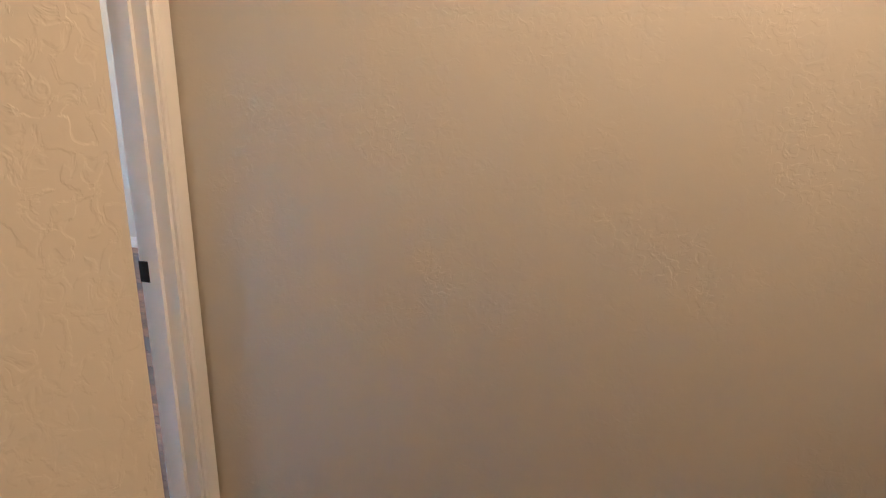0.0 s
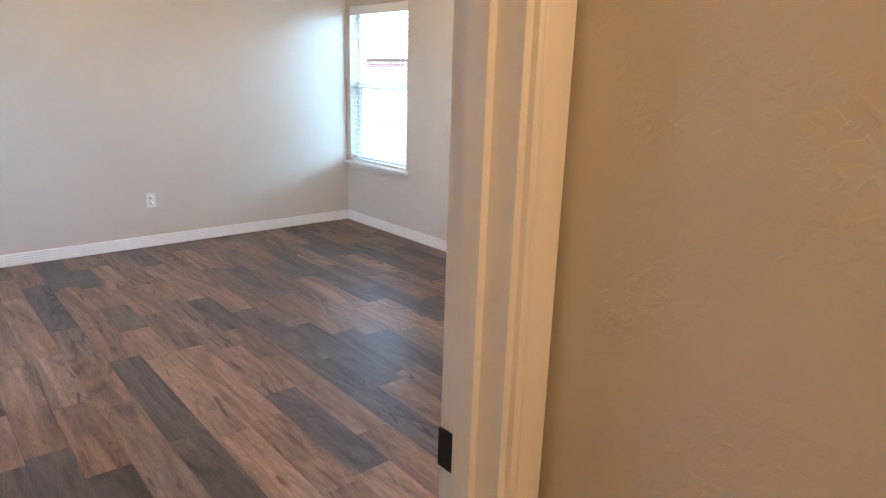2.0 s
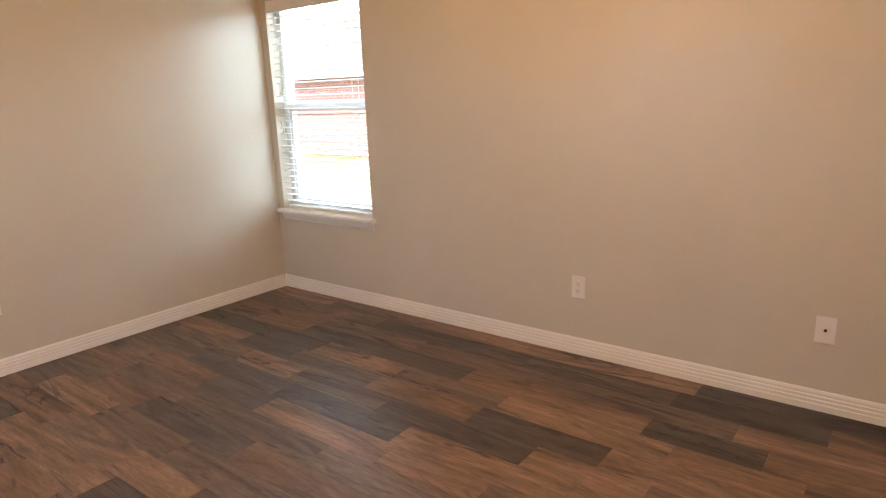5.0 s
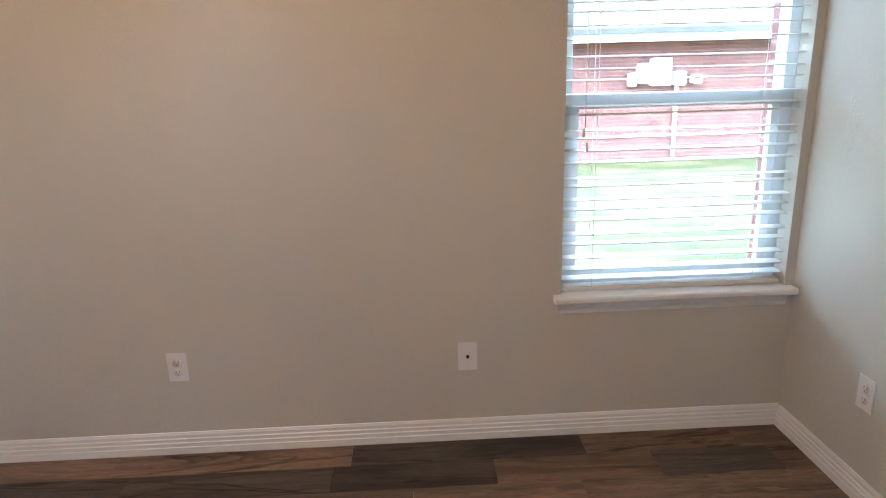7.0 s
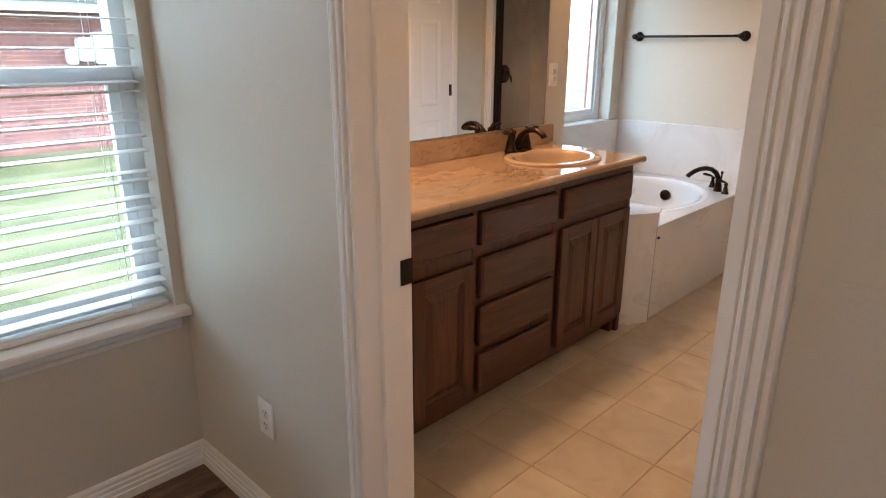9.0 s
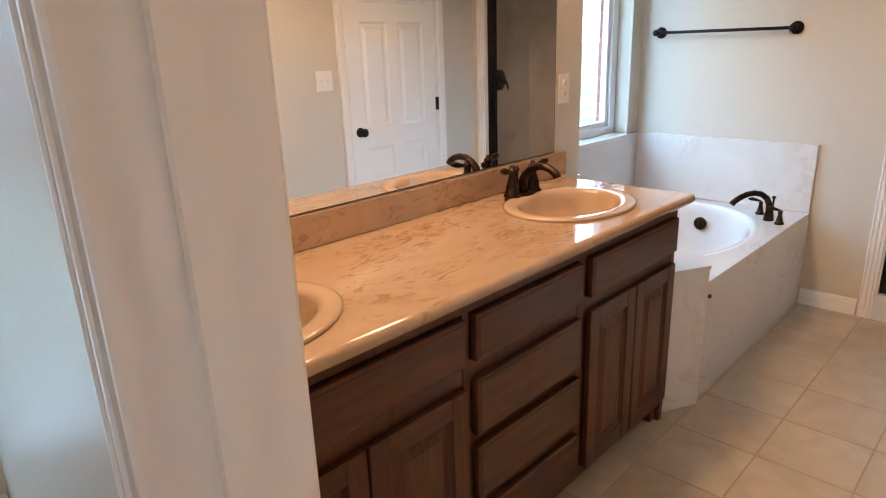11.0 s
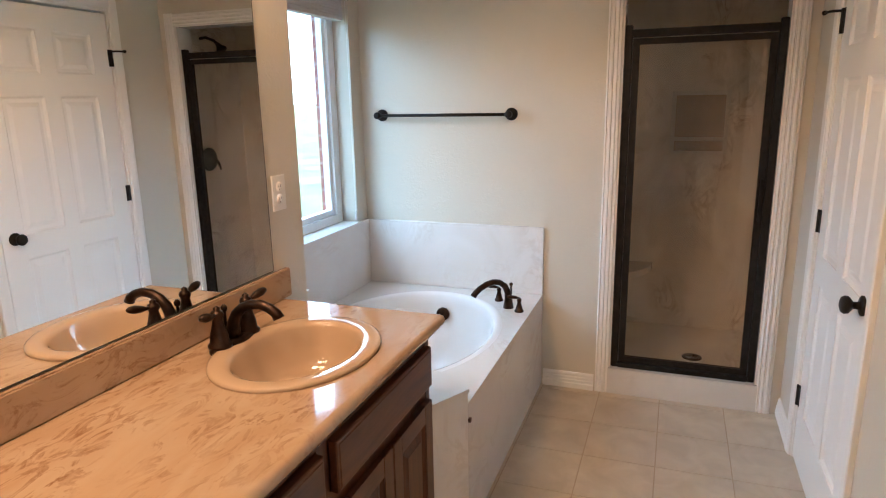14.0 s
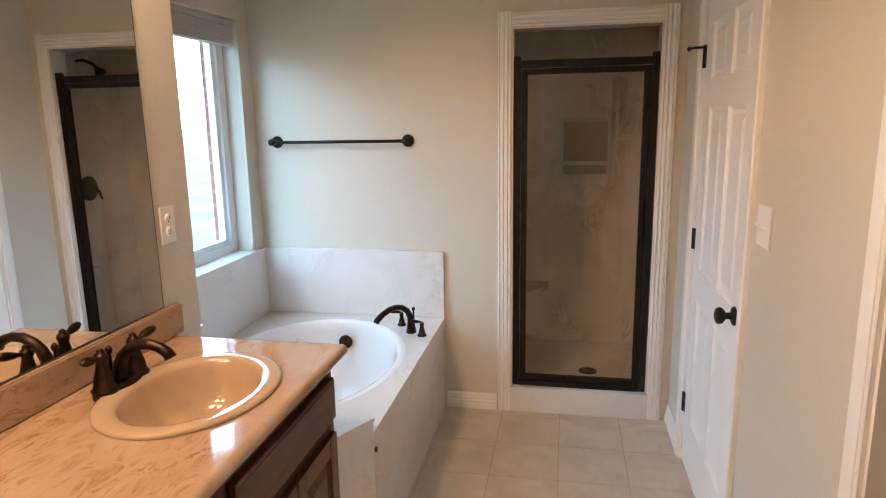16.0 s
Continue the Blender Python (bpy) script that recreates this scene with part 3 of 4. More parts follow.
def window(name, x0, x1, z0, z1, y, rail, label):
    """Single hung vinyl window with its outer frame set at y."""
    w = thing(name, label, "window", kind="structure")
    fr = 0.042
    part("window_frame", boxes((x0, x0 + fr, y, y + 0.07, z0, z1), (x1 - fr, x1, y, y + 0.07, z0, z1), (x0 + fr, x1 - fr, y, y + 0.07, z1 - fr, z1), (x0 + fr, x1 - fr, y, y + 0.07, z0, z0 + fr)), VINYL, w)
    part("meeting_rail", boxes((x0 + fr, x1 - fr, y - 0.004, y + 0.045, rail - 0.025, rail + 0.025)), VINYL, w)
    s = 0.03
    a, b = x0 + fr, x1 - fr
    part("lower_sash", boxes((a, a + s, y + 0.005, y + 0.035, z0 + fr, rail - 0.025), (b - s, b, y + 0.005, y + 0.035, z0 + fr, rail - 0.025), (a + s, b - s, y + 0.005, y + 0.035, z0 + fr, z0 + fr + s)), VINYL, w)
    for q0, q1, yy in ((z0 + fr, rail, y + 0.02), (rail, z1 - fr, y + 0.045)):
        p = part("pane", boxes((a, b, yy, yy + 0.004, q0, q1)), PANE, w)
        p.visible_shadow = False
    return w


def sill(win, x0, x1, z, y_in, y_out):
    part("window_sill", sweep(bmesh.new(), [(0, 0), (0.004, -0.006), (0.004, -0.02), (0, -0.026), (-(y_in + y_out), -0.026), (-(y_in + y_out), 0)], (x0 - 0.03, -y_in, z), (x1 + 0.03, -y_in, z), (0, -1, 0), (0, 0, 1)), TRIM, win)
    part("apron", sweep(bmesh.new(), [(0, 0), (0.016, 0), (0.012, -0.03), (0.008, -0.035), (0.006, -0.05), (0, -0.052)], (x0 - 0.01, 0, z - 0.026), (x1 + 0.01, 0, z - 0.026), (0, -1, 0), (0, 0, 1)), TRIM, win)


def blind(x0, x1, z0, z1, y, label):
    b = thing("window_blind", label, "window blind", group="bedroom window blinds")
    part("valance", boxes((x0 + 0.003, x1 - 0.003, y - 0.045, y - 0.033, z1 - 0.075, z1 - 0.002), bev=0.003), SLATM, b)
    part("head_rail", boxes((x0 + 0.006, x1 - 0.006, y - 0.028, y + 0.028, z1 - 0.05, z1 - 0.003)), SLATM, b)
    part("bottom_rail", boxes((x0 + 0.008, x1 - 0.008, y - 0.025, y + 0.025, z0 + 0.001, z0 + 0.02), bev=0.004), SLATM, b)
    me = slat_mesh(x0 + 0.008, x1 - 0.008)
    n = int((z1 - 0.08 - z0 - 0.03) / 0.043)
    rnd = random.Random(5)
    for i in range(n):
        s = new("slat", me)
        s.parent = b
        s.matrix_local = pose(0, y, z0 + 0.055 + 0.043 * i, 2 + rnd.uniform(-1.5, 1.5), rnd.uniform(-0.15, 0.15), 0)
    for cx in (x0 + 0.12, x1 - 0.12):
        bm = bmesh.new()
        for dy in (-0.027, 0.027):
            tube(bm, [(cx, y + dy, z0 + 0.015), (cx, y + dy, z1 - 0.04)], 0.0009, 5)
        part("ladder_cord", bm, SLATM, b)
    bm = bmesh.new()
    tube(bm, [(x0 + 0.07, y - 0.05, z1 - 0.07), (x0 + 0.072, y - 0.048, z0 + 0.62)], 0.0012, 5)
    for k in range(2):
        lathe(bm, (x0 + 0.066 + 0.014 * k, y - 0.048, z0 + 0.62 - 0.05 * k), (0, 0, -1), [(0, 0.002), (0.006, 0.006), (0.03, 0.007), (0.034, 0.003)], 8)
    part("cord", bm, SLATM, b, "lift cord with tassels")
    return b


w = window("window_1", *W1, WZ0, WZ1, 0.085, 1.30, "white vinyl single hung window beside the corner")
sill(w, *W1, WZ0 + 0.004, 0.045, 0.08)
w = window("window_2", *W2, WZ0, WZ1, 0.085, 1.30, "white vinyl single hung window near the bath door")
sill(w, *W2, WZ0 + 0.004, 0.045, 0.08)
blind(*W1, WZ0 + 0.005, WZ1, 0.045, "white slatted blind lowered with open slats")
blind(*W2, WZ0 + 0.005, WZ1, 0.045, "white slatted blind lowered over the lawn view")
w = thing("window_3", "white vinyl picture window above the bathtub", "window", kind="structure")
fx0, fx1 = BW
part("window_frame", boxes((fx0, fx0 + 0.06, 0.59, 0.655, BWZ0, BWZ1), (fx1 - 0.06, fx1, 0.59, 0.655, BWZ0, BWZ1), (fx0 + 0.06, fx1 - 0.06, 0.59, 0.655, BWZ1 - 0.06, BWZ1), (fx0 + 0.06, fx1 - 0.06, 0.59, 0.655, BWZ0, BWZ0 + 0.05)), VINYL, w)
part("inner_sash", boxes((fx0 + 0.06, fx0 + 0.09, 0.605, 0.64, BWZ0 + 0.05, BWZ1 - 0.06), (fx1 - 0.09, fx1 - 0.06, 0.605, 0.64, BWZ0 + 0.05, BWZ1 - 0.06), (fx0 + 0.09, fx1 - 0.09, 0.605, 0.64, BWZ0 + 0.05, BWZ0 + 0.08)), VINYL, w)
p = part("pane", boxes((fx0 + 0.06, fx1 - 0.06, 0.62, 0.624, BWZ0 + 0.05, BWZ1 - 0.06)), PANE, w)
p.visible_shadow = False
b = thing("raised_blind", "grey pleated blind pulled up to the window head", "window blind")
bm = boxes((fx0 + 0.01, fx1 - 0.01, 0.52, 0.57, BWZ1 - 0.03, BWZ1 - 0.002))
for k in range(7):
    box(bm, fx0 + 0.012, fx1 - 0.012, 0.522 + 0.002 * (k % 2), 0.568 - 0.002 * (k % 2), BWZ1 - 0.045 - 0.0135 * k, BWZ1 - 0.0325 - 0.0135 * k)
part("pleats", bm, SHADEF, b)
bm = bmesh.new()
tube(bm, [(fx1 - 0.01, 0.505, BWZ1 - 0.03), (fx1 - 0.008, 0.502, BWZ0 + 0.06)], 0.0012, 5)
lathe(bm, (fx1 - 0.008, 0.502, BWZ0 + 0.06), (0, 0, -1), [(0, 0.002), (0.008, 0.006), (0.04, 0.007), (0.044, 0.002)], 8)
part("cord", bm, SLATM, b)


# ---- electrical plates ----
def plate(kind, m, label):
    """A wall plate facing -y."""
    o = thing("wall_outlet" if kind != "switch" else "light_switch", label, "outlet" if kind != "switch" else "switch", m)
    wd = 0.059 if kind == "switch" else 0.037
    part("cover", boxes((-wd, wd, -0.006, -0.0005, -0.058, 0.058), bev=0.002), PLATE, o)
    if kind == "duplex":
        for z in (-0.02, 0.02):
            bm = bmesh.new()
            lathe(bm, (0, -0.0062, z), (0, -1, 0), [(0, 0.0165), (0.0015, 0.0165), (0.0016, 0.0)], 16)
            r = part("receptacle", bm, PLATE, o)
            part("slots", boxes((-0.0075, -0.0055, -0.0082, -0.0078, z - 0.002, z + 0.007), (0.0055, 0.0075, -0.0082, -0.0078, z - 0.002, z + 0.007), (-0.002, 0.002, -0.0082, -0.0078, z - 0.011, z - 0.007)), DARKSLOT, r)
    elif kind == "jack":
        bm = bmesh.new()
        lathe(bm, (0, -0.0062, 0), (0, -1, 0), [(0, 0.006), (0.006, 0.006), (0.0061, 0.0)], 10)
        part("jack", bm, BLACK, o, "dark centre jack")
    else:
        for x in (-0.023, 0.023):
            bm = bmesh.new()
            sweep(bm, [(0, -0.006), (0.014, 0.002), (0.014, 0.008), (0, 0.004)], (x - 0.0045, -0.006, 0), (x + 0.0045, -0.006, 0), (0, -1, 0), (0, 0, 1))
            part("toggle", bm, PLATE, o)
    return o


plate("duplex", pose(2.387, 0, 0.367), "white duplex outlet low on the window wall")
plate("jack", pose(3.49, 0, 0.358), "white cable plate with a dark jack")
plate("duplex", pose(0, -1.862, 0.38, 0, 0, 90), "white duplex outlet low on the side wall")
plate("duplex", pose(4.75, -0.46, 0.375, 0, 0, -90), "white duplex outlet beside the bath door")
plate("duplex", pose(6.838, MIR, 1.243), "white duplex outlet beside the mirror")
plate("switch", pose(6.94, SOUTH, 1.245, 0, 0, 180), "white double toggle light switch plate")

# ---- bath vanity ----
CABF, CABX0, CABX1, CT = -0.478, 4.902, 6.738, 0.892
van = thing("vanity_cabinet", "brown stained oak vanity cabinet with raised panel doors", "cabinet")
part("body", boxes((CABX0, CABX1, CABF + 0.018, MIR - 0.001, 0.085, 0.70)), CHERRY, van)
part("side_panel", boxes((CABX1 - 0.016, CABX1, CABF + 0.018, MIR - 0.001, 0.7005, 0.854)), CHERRY, van)
part("face_frame", boxes((CABX0, 4.965, CABF, CABF + 0.018, 0.085, 0.854), (5.598, 5.622, CABF, CABF + 0.018, 0.085, 0.854), (6.098, 6.14, CABF, CABF + 0.018, 0.085, 0.854), (6.71, CABX1, CABF, CABF + 0.018, 0.0, 0.854), (4.965, 6.71, CABF + 0.001, CABF + 0.018, 0.826, 0.854), (4.965, 6.71, CABF + 0.002, CABF + 0.018, 0.64, 0.7), (4.965, 6.71, CABF + 0.003, CABF + 0.018, 0.07, 0.105), (5.622, 6.098, CABF + 0.0015, CABF + 0.018, 0.44, 0.51), (5.622, 6.098, CABF + 0.0015, CABF + 0.018, 0.245, 0.315)), CHERRY, van)
part("toe_kick", boxes((CABX0, CABX1 - 0.06, CABF + 0.07, CABF + 0.085, 0.0, 0.085)), CHERRY_H, van, "dark recessed toe kick")
part("side_foot", boxes((CABX1 - 0.06, CABX1, CABF + 0.018, CABF + 0.075, 0.0, 0.085), (CABX1 - 0.016, CABX1, CABF + 0.075, MIR - 0.001, 0, 0.085)), CHERRY, van)


def front(x0, x1, z0, z1, kind):
    """A lipped drawer front or a raised panel door before the face frame."""
    y = CABF
    if kind == "drawer":
        bm = bmesh.new()
        rings = []
        for ins, dep in ((0, 0.0005), (0, 0.017), (0.003, 0.020), (0.008, 0.021), (0.010, 0.023)):
            rings.append([bm.verts.new((px, y - dep, pz)) for px, pz in ((x0 + ins, z0 + ins), (x1 - ins, z0 + ins), (x1 - ins, z1 - ins), (x0 + ins, z1 - ins))])
        for r, s in zip(rings, rings[1:]):
            for i in range(4):
                bm.faces.new((r[i], r[(i + 1) % 4], s[(i + 1) % 4], s[i]))
        bm.faces.new(rings[-1]), bm.faces.new(rings[0][::-1])
        part("drawer_front", bm, CHERRY_H, van)
        return
    st = 0.055
    d = part("door", boxes((x0, x0 + st, y - 0.019, y - 0.0005, z0, z1), (x1 - st, x1, y - 0.019, y - 0.0005, z0, z1), bev=0.002), CHERRY, van)
    part("rail", boxes((x0 + st, x1 - st, y - 0.0185, y - 0.001, z1 - st, z1)), CHERRY_H, d)
    part("rail", boxes((x0 + st, x1 - st, y - 0.0185, y - 0.001, z0, z0 + st)), CHERRY_H, d)
    bm = bmesh.new()
    rings = []
    a, b, c, e = x0 + st, x1 - st, z0 + st, z1 - st
    for ins, dep in ((0, 0.015), (0.008, 0.007), (0.012, 0.007), (0.035, 0.0165), (0.037, 0.018)):
        rings.append([bm.verts.new((px, y - dep, pz)) for px, pz in ((a + ins, c + ins), (b - ins, c + ins), (b - ins, e - ins), (a + ins, e - ins))])
    for r, s in zip(rings, rings[1:]):
        for i in range(4):
            bm.faces.new((r[i], r[(i + 1) % 4], s[(i + 1) % 4], s[i]))
    bm.faces.new(rings[-1])
    part("panel", bm, CHERRY, d)


front(4.975, 5.592, 0.70, 0.822, "drawer")
front(4.975, 5.280, 0.108, 0.64, "door")
front(5.286, 5.592, 0.108, 0.64, "door")
for z0, z1 in ((0.70, 0.822), (0.492, 0.652), (0.30, 0.46), (0.098, 0.262)):
    front(5.628, 6.094, z0, z1, "drawer")
front(6.146, 6.712, 0.70, 0.824, "drawer")
front(6.146, 6.427, 0.108, 0.656, "door")
front(6.432, 6.712, 0.108, 0.656, "door")

SINKS = ((5.145, -0.238), (6.42, -0.236))
ctr = thing("vanity_counter", "polished tan veined cultured marble vanity counter", "countertop")
bm = bmesh.new()
X0, X1, Y0, Y1 = 4.901, 6.80, -0.492, MIR - 0.001
holes = [(sx, sy, 0.225, 0.178) for sx, sy in SINKS]
plate_with_holes(bm, [(X0, Y0), (X1, Y0), (X1, Y1), (X0, Y1)], holes, CT)
nose = [(0, 0), (0.008, -0.002), (0.014, -0.007), (0.017, -0.014), (0.0175, -0.021), (0.014, -0.029), (0.007, -0.035), (0, -0.037)]
for (q0, q1, out) in (((X0, Y0, CT), (X1, Y0, CT), (0, -1, 0)), ((X1, Y0, CT), (X1, Y1, CT), (1, 0, 0))):
    ra = [bm.verts.new(Vector(q0) + Vector(out) * u + Vector((0, 0, v))) for u, v in nose]
    rb = [bm.verts.new(Vector(q1) + Vector(out) * u + Vector((0, 0, v))) for u, v in nose]
    for i in range(len(nose) - 1):
        bm.faces.new((ra[i], ra[i + 1], rb[i + 1], rb[i])).smooth = True
for i in range(len(nose) - 1):
    (u0, v0), (u1, v1) = nose[i], nose[i + 1]
    for k in range(6):
        a0, a1 = k * math.pi / 12, (k + 1) * math.pi / 12
        q = [(X1 + u0 * math.sin(a0), Y0 - u0 * math.cos(a0), CT + v0), (X1 + u0 * math.sin(a1), Y0 - u0 * math.cos(a1), CT + v0), (X1 + u1 * math.sin(a1), Y0 - u1 * math.cos(a1), CT + v1), (X1 + u1 * math.sin(a0), Y0 - u1 * math.cos(a0), CT + v1)]
        bm.faces.new([bm.verts.new(c) for c in q]).smooth = True
bmesh.ops.remove_doubles(bm, verts=bm.verts[:], dist=1e-5)
plate_with_holes(bm, [(X0, Y0), (X1, Y0), (X1, Y1), (X0, Y1)], holes, CT - 0.037)
part("slab", bm, COUNTER, ctr)
part("backsplash", boxes((4.901, 6.845, MIR - 0.022, MIR - 0.001, CT + 0.0005, 0.99), bev=0.004), COUNTER, ctr)


def faucet(m, group):
    """Two handle centreset faucet, spout towards -y."""
    f = thing("sink_faucet", "oil rubbed bronze two handle faucet with curved spout", "faucet", m, group)
    bm = bmesh.new()
    oval(bm, 0, 0, [(0.085, 0.03, 0.0), (0.085, 0.03, 0.008), (0.078, 0.025, 0.016), (0.06, 0.018, 0.019)], 32)
    part("base", bm, BRONZE, f)
    bm = bmesh.new()
    pts = [(0, 0.004, 0.01), (0, 0.002, 0.035), (0, -0.002, 0.06), (0, -0.012, 0.083), (0, -0.030, 0.102), (0, -0.053, 0.113), (0, -0.078, 0.115), (0, -0.100, 0.108), (0, -0.117, 0.096), (0, -0.124, 0.083)]
    rad = [0.021, 0.017, 0.0145, 0.0135, 0.013, 0.0128, 0.0126, 0.0125, 0.0128, 0.0135]
    tube(bm, pts, rad, 14)
    part("spout", bm, BRONZE, f)
    bm = bmesh.new()
    lathe(bm, (0, 0.022, 0.015), (0, 0, 1), [(0, 0.004), (0.07, 0.004), (0.072, 0.007), (0.082, 0.008), (0.09, 0.003)], 10)
    part("lift_rod", bm, BRONZE, f)
    for s in (-1, 1):
        bm = bmesh.new()
        lathe(bm, (s * 0.054, 0, 0.012), (0, 0, 1), [(0, 0.027), (0.007, 0.027), (0.012, 0.022), (0.03, 0.0205), (0.055, 0.0145), (0.075, 0.011), (0.08, 0.0135), (0.087, 0.015), (0.095, 0.0125), (0.098, 0.007), (0.104, 0.008), (0.11, 0.0)], 20)
        hb = part("handle_post", bm, BRONZE, f)
        bm = bmesh.new()
        tube(bm, [(s * 0.056, 0, 0.099), (s * 0.074, -0.003, 0.101), (s * 0.088, -0.005, 0.104), (s * 0.104, -0.008, 0.108), (s * 0.118, -0.010, 0.111), (s * 0.124, -0.011, 0.112)], [0.005, 0.0055, 0.010, 0.0115, 0.008, 0.002], 12)
        part("lever", bm, BRONZE, hb)
    return f


for sx, sy in SINKS:
    s = thing("oval_sink", "bisque oval drop-in sink set in the marble counter", "sink", group="vanity sinks")
    bm = bmesh.new()
    oval(bm, sx, sy, [(0.255, 0.208, CT + 0.001), (0.256, 0.209, CT + 0.007), (0.249, 0.202, CT + 0.0105), (0.236, 0.19, CT + 0.012), (0.216, 0.171, CT + 0.011), (0.203, 0.159, CT + 0.007), (0.197, 0.153, CT - 0.003), (0.19, 0.147, CT - 0.02), (0.18, 0.138, CT - 0.05), (0.165, 0.122, CT - 0.09), (0.12, 0.088, CT - 0.118), (0.06, 0.045, CT - 0.13), (0.022, 0.022, CT - 0.133)], 56)
    part("bowl", bm, BISQUE, s)
    bm = bmesh.new()
    lathe(bm, (sx, sy, CT - 0.1335), (0, 0, 1), [(0, 0.03), (0.003, 0.03), (0.004, 0.02), (0.0035, 0.014), (0.008, 0.012), (0.009, 0.0)], 20)
    part("drain", bm, BRONZE, s, "bronze pop-up drain")
    faucet(pose(sx, sy + 0.2, CT) @ Matrix.Diagonal((1.12, 1.2, 1.03, 1)), "vanity faucets")

mir = thing("wall_mirror", "large frameless wall mirror above the vanity", "mirror")
part("glass", boxes((4.93, 6.768, MIR - 0.008, MIR - 0.001, 0.997, 2.08)), MIRRORM, mir)
part("edge", boxes((6.768, 6.7705, MIR - 0.0082, MIR - 0.001, 0.997, 2.08), (4.93, 6.77, MIR - 0.0084, MIR - 0.001, 0.995, 0.997)), DARKSLOT, mir, "dark mirror edge")

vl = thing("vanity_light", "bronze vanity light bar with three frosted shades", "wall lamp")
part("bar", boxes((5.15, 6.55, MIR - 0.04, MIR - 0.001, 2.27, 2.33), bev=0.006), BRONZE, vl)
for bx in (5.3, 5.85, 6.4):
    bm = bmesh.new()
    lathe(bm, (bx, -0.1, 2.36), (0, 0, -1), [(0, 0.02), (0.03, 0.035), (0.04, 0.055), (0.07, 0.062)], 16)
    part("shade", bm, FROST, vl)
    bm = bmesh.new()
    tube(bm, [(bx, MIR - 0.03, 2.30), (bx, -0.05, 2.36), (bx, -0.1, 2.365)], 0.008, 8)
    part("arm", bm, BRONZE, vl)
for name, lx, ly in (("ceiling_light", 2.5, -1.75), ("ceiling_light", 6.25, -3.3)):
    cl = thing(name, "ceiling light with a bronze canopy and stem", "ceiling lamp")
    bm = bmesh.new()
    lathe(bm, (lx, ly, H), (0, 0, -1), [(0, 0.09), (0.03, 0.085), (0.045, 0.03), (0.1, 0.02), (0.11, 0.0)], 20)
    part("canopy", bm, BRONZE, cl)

# ---- tub ----
TZ, TF, TX0 = 0.51, -0.52, 6.972
tub = thing("bathtub", "white built-in oval bathtub in a marble deck", "bathtub")
bm = bmesh.new()
TC = (7.60, -0.01)
plate_with_holes(bm, [(TX0, TF), (EAST - 0.001, TF), (EAST - 0.001, TUBN - 0.001), (TX0, TUBN - 0.001)], [(*TC, 0.575, 0.42)], TZ)
part("deck", bm, TUBM, tub)
part("front_panel", boxes((6.93, EAST - 0.001, TF - 0.001, TF + 0.018, 0, TZ - 0.001)), TUBM, tub)
bm = bmesh.new()
oval(bm, *TC, [(0.60, 0.445, TZ + 0.0006), (0.595, 0.44, TZ + 0.002), (0.578, 0.424, TZ + 0.002), (0.566, 0.411, TZ - 0.003), (0.557, 0.402, TZ - 0.015), (0.55, 0.395, TZ - 0.05), (0.52, 0.37, TZ - 0.2, -0.01), (0.48, 0.33, TZ - 0.33, -0.02), (0.40, 0.26, TZ - 0.385, -0.03), (0.2, 0.12, TZ - 0.395, -0.03)], 64)
part("basin", bm, ACRYL, tub)
bm = bmesh.new()
lathe(bm, (8.118, -0.02, 0.41), (-1, 0, 0.1), [(0, 0.036), (0.01, 0.036), (0.014, 0.028), (0.015, 0.0)], 20)
part("overflow", bm, BRONZE, tub, "round bronze overflow cover")
for jx, jy, jz in ((8.05, -0.24, 0.2), (7.9, 0.33, 0.33), (8.04, 0.2, 0.42)):
    bm = bmesh.new()
    dv = Vector((TC[0] - jx, TC[1] - jy, 0.0)).normalized()
    lathe(bm, (jx, jy, jz), dv, [(0, 0.03), (0.006, 0.03), (0.008, 0.022), (0.006, 0.012), (0.01, 0.01), (0.011, 0.0)], 16)
    part("jet", bm, ACRYL, tub)
sp = thing("tub_surround", "white marble splash panels around the bathtub", "tub surround")
part("east_panel", boxes((EAST - 0.02, EAST - 0.001, TF - 0.003, TUBN - 0.001, TZ + 0.001, 0.874), bev=0.003), TUBM, sp)
part("north_panel", boxes((6.972, EAST - 0.021, TUBN - 0.02, TUBN - 0.001, TZ + 0.001, 0.868)), TUBM, sp)
part("sill_panel", boxes((6.972, EAST - 0.021, TUBN - 0.024, 0.59, 0.8685, 0.878)), TUBM, sp)
part("side_panel", boxes((6.971, 6.985, MIR + 0.001, TUBN - 0.025, TZ + 0.001, 0.868)), TUBM, sp)
blk = thing("tub_end_block", "white marble corner block between vanity and bathtub", "tub step")
bm = bmesh.new()
sweep(bm, [(6.741, -0.445), (6.925, -0.54), (7.02, -0.505), (7.02, -0.40), (6.96, MIR - 0.03), (6.741, MIR - 0.03)], (0, 0, 0), (0, 0, 0.585), (1, 0, 0), (0, 1, 0))
part("body", bm, TUBM, blk)
bm = bmesh.new()
sweep(bm, [(6.741, -0.45), (6.925, -0.546), (7.026, -0.51), (7.026, -0.40), (6.966, MIR - 0.03), (6.741, MIR - 0.03)], (0, 0, 0.5855), (0, 0, 0.597), (1, 0, 0), (0, 1, 0))
part("top", bm, TUBM, blk)

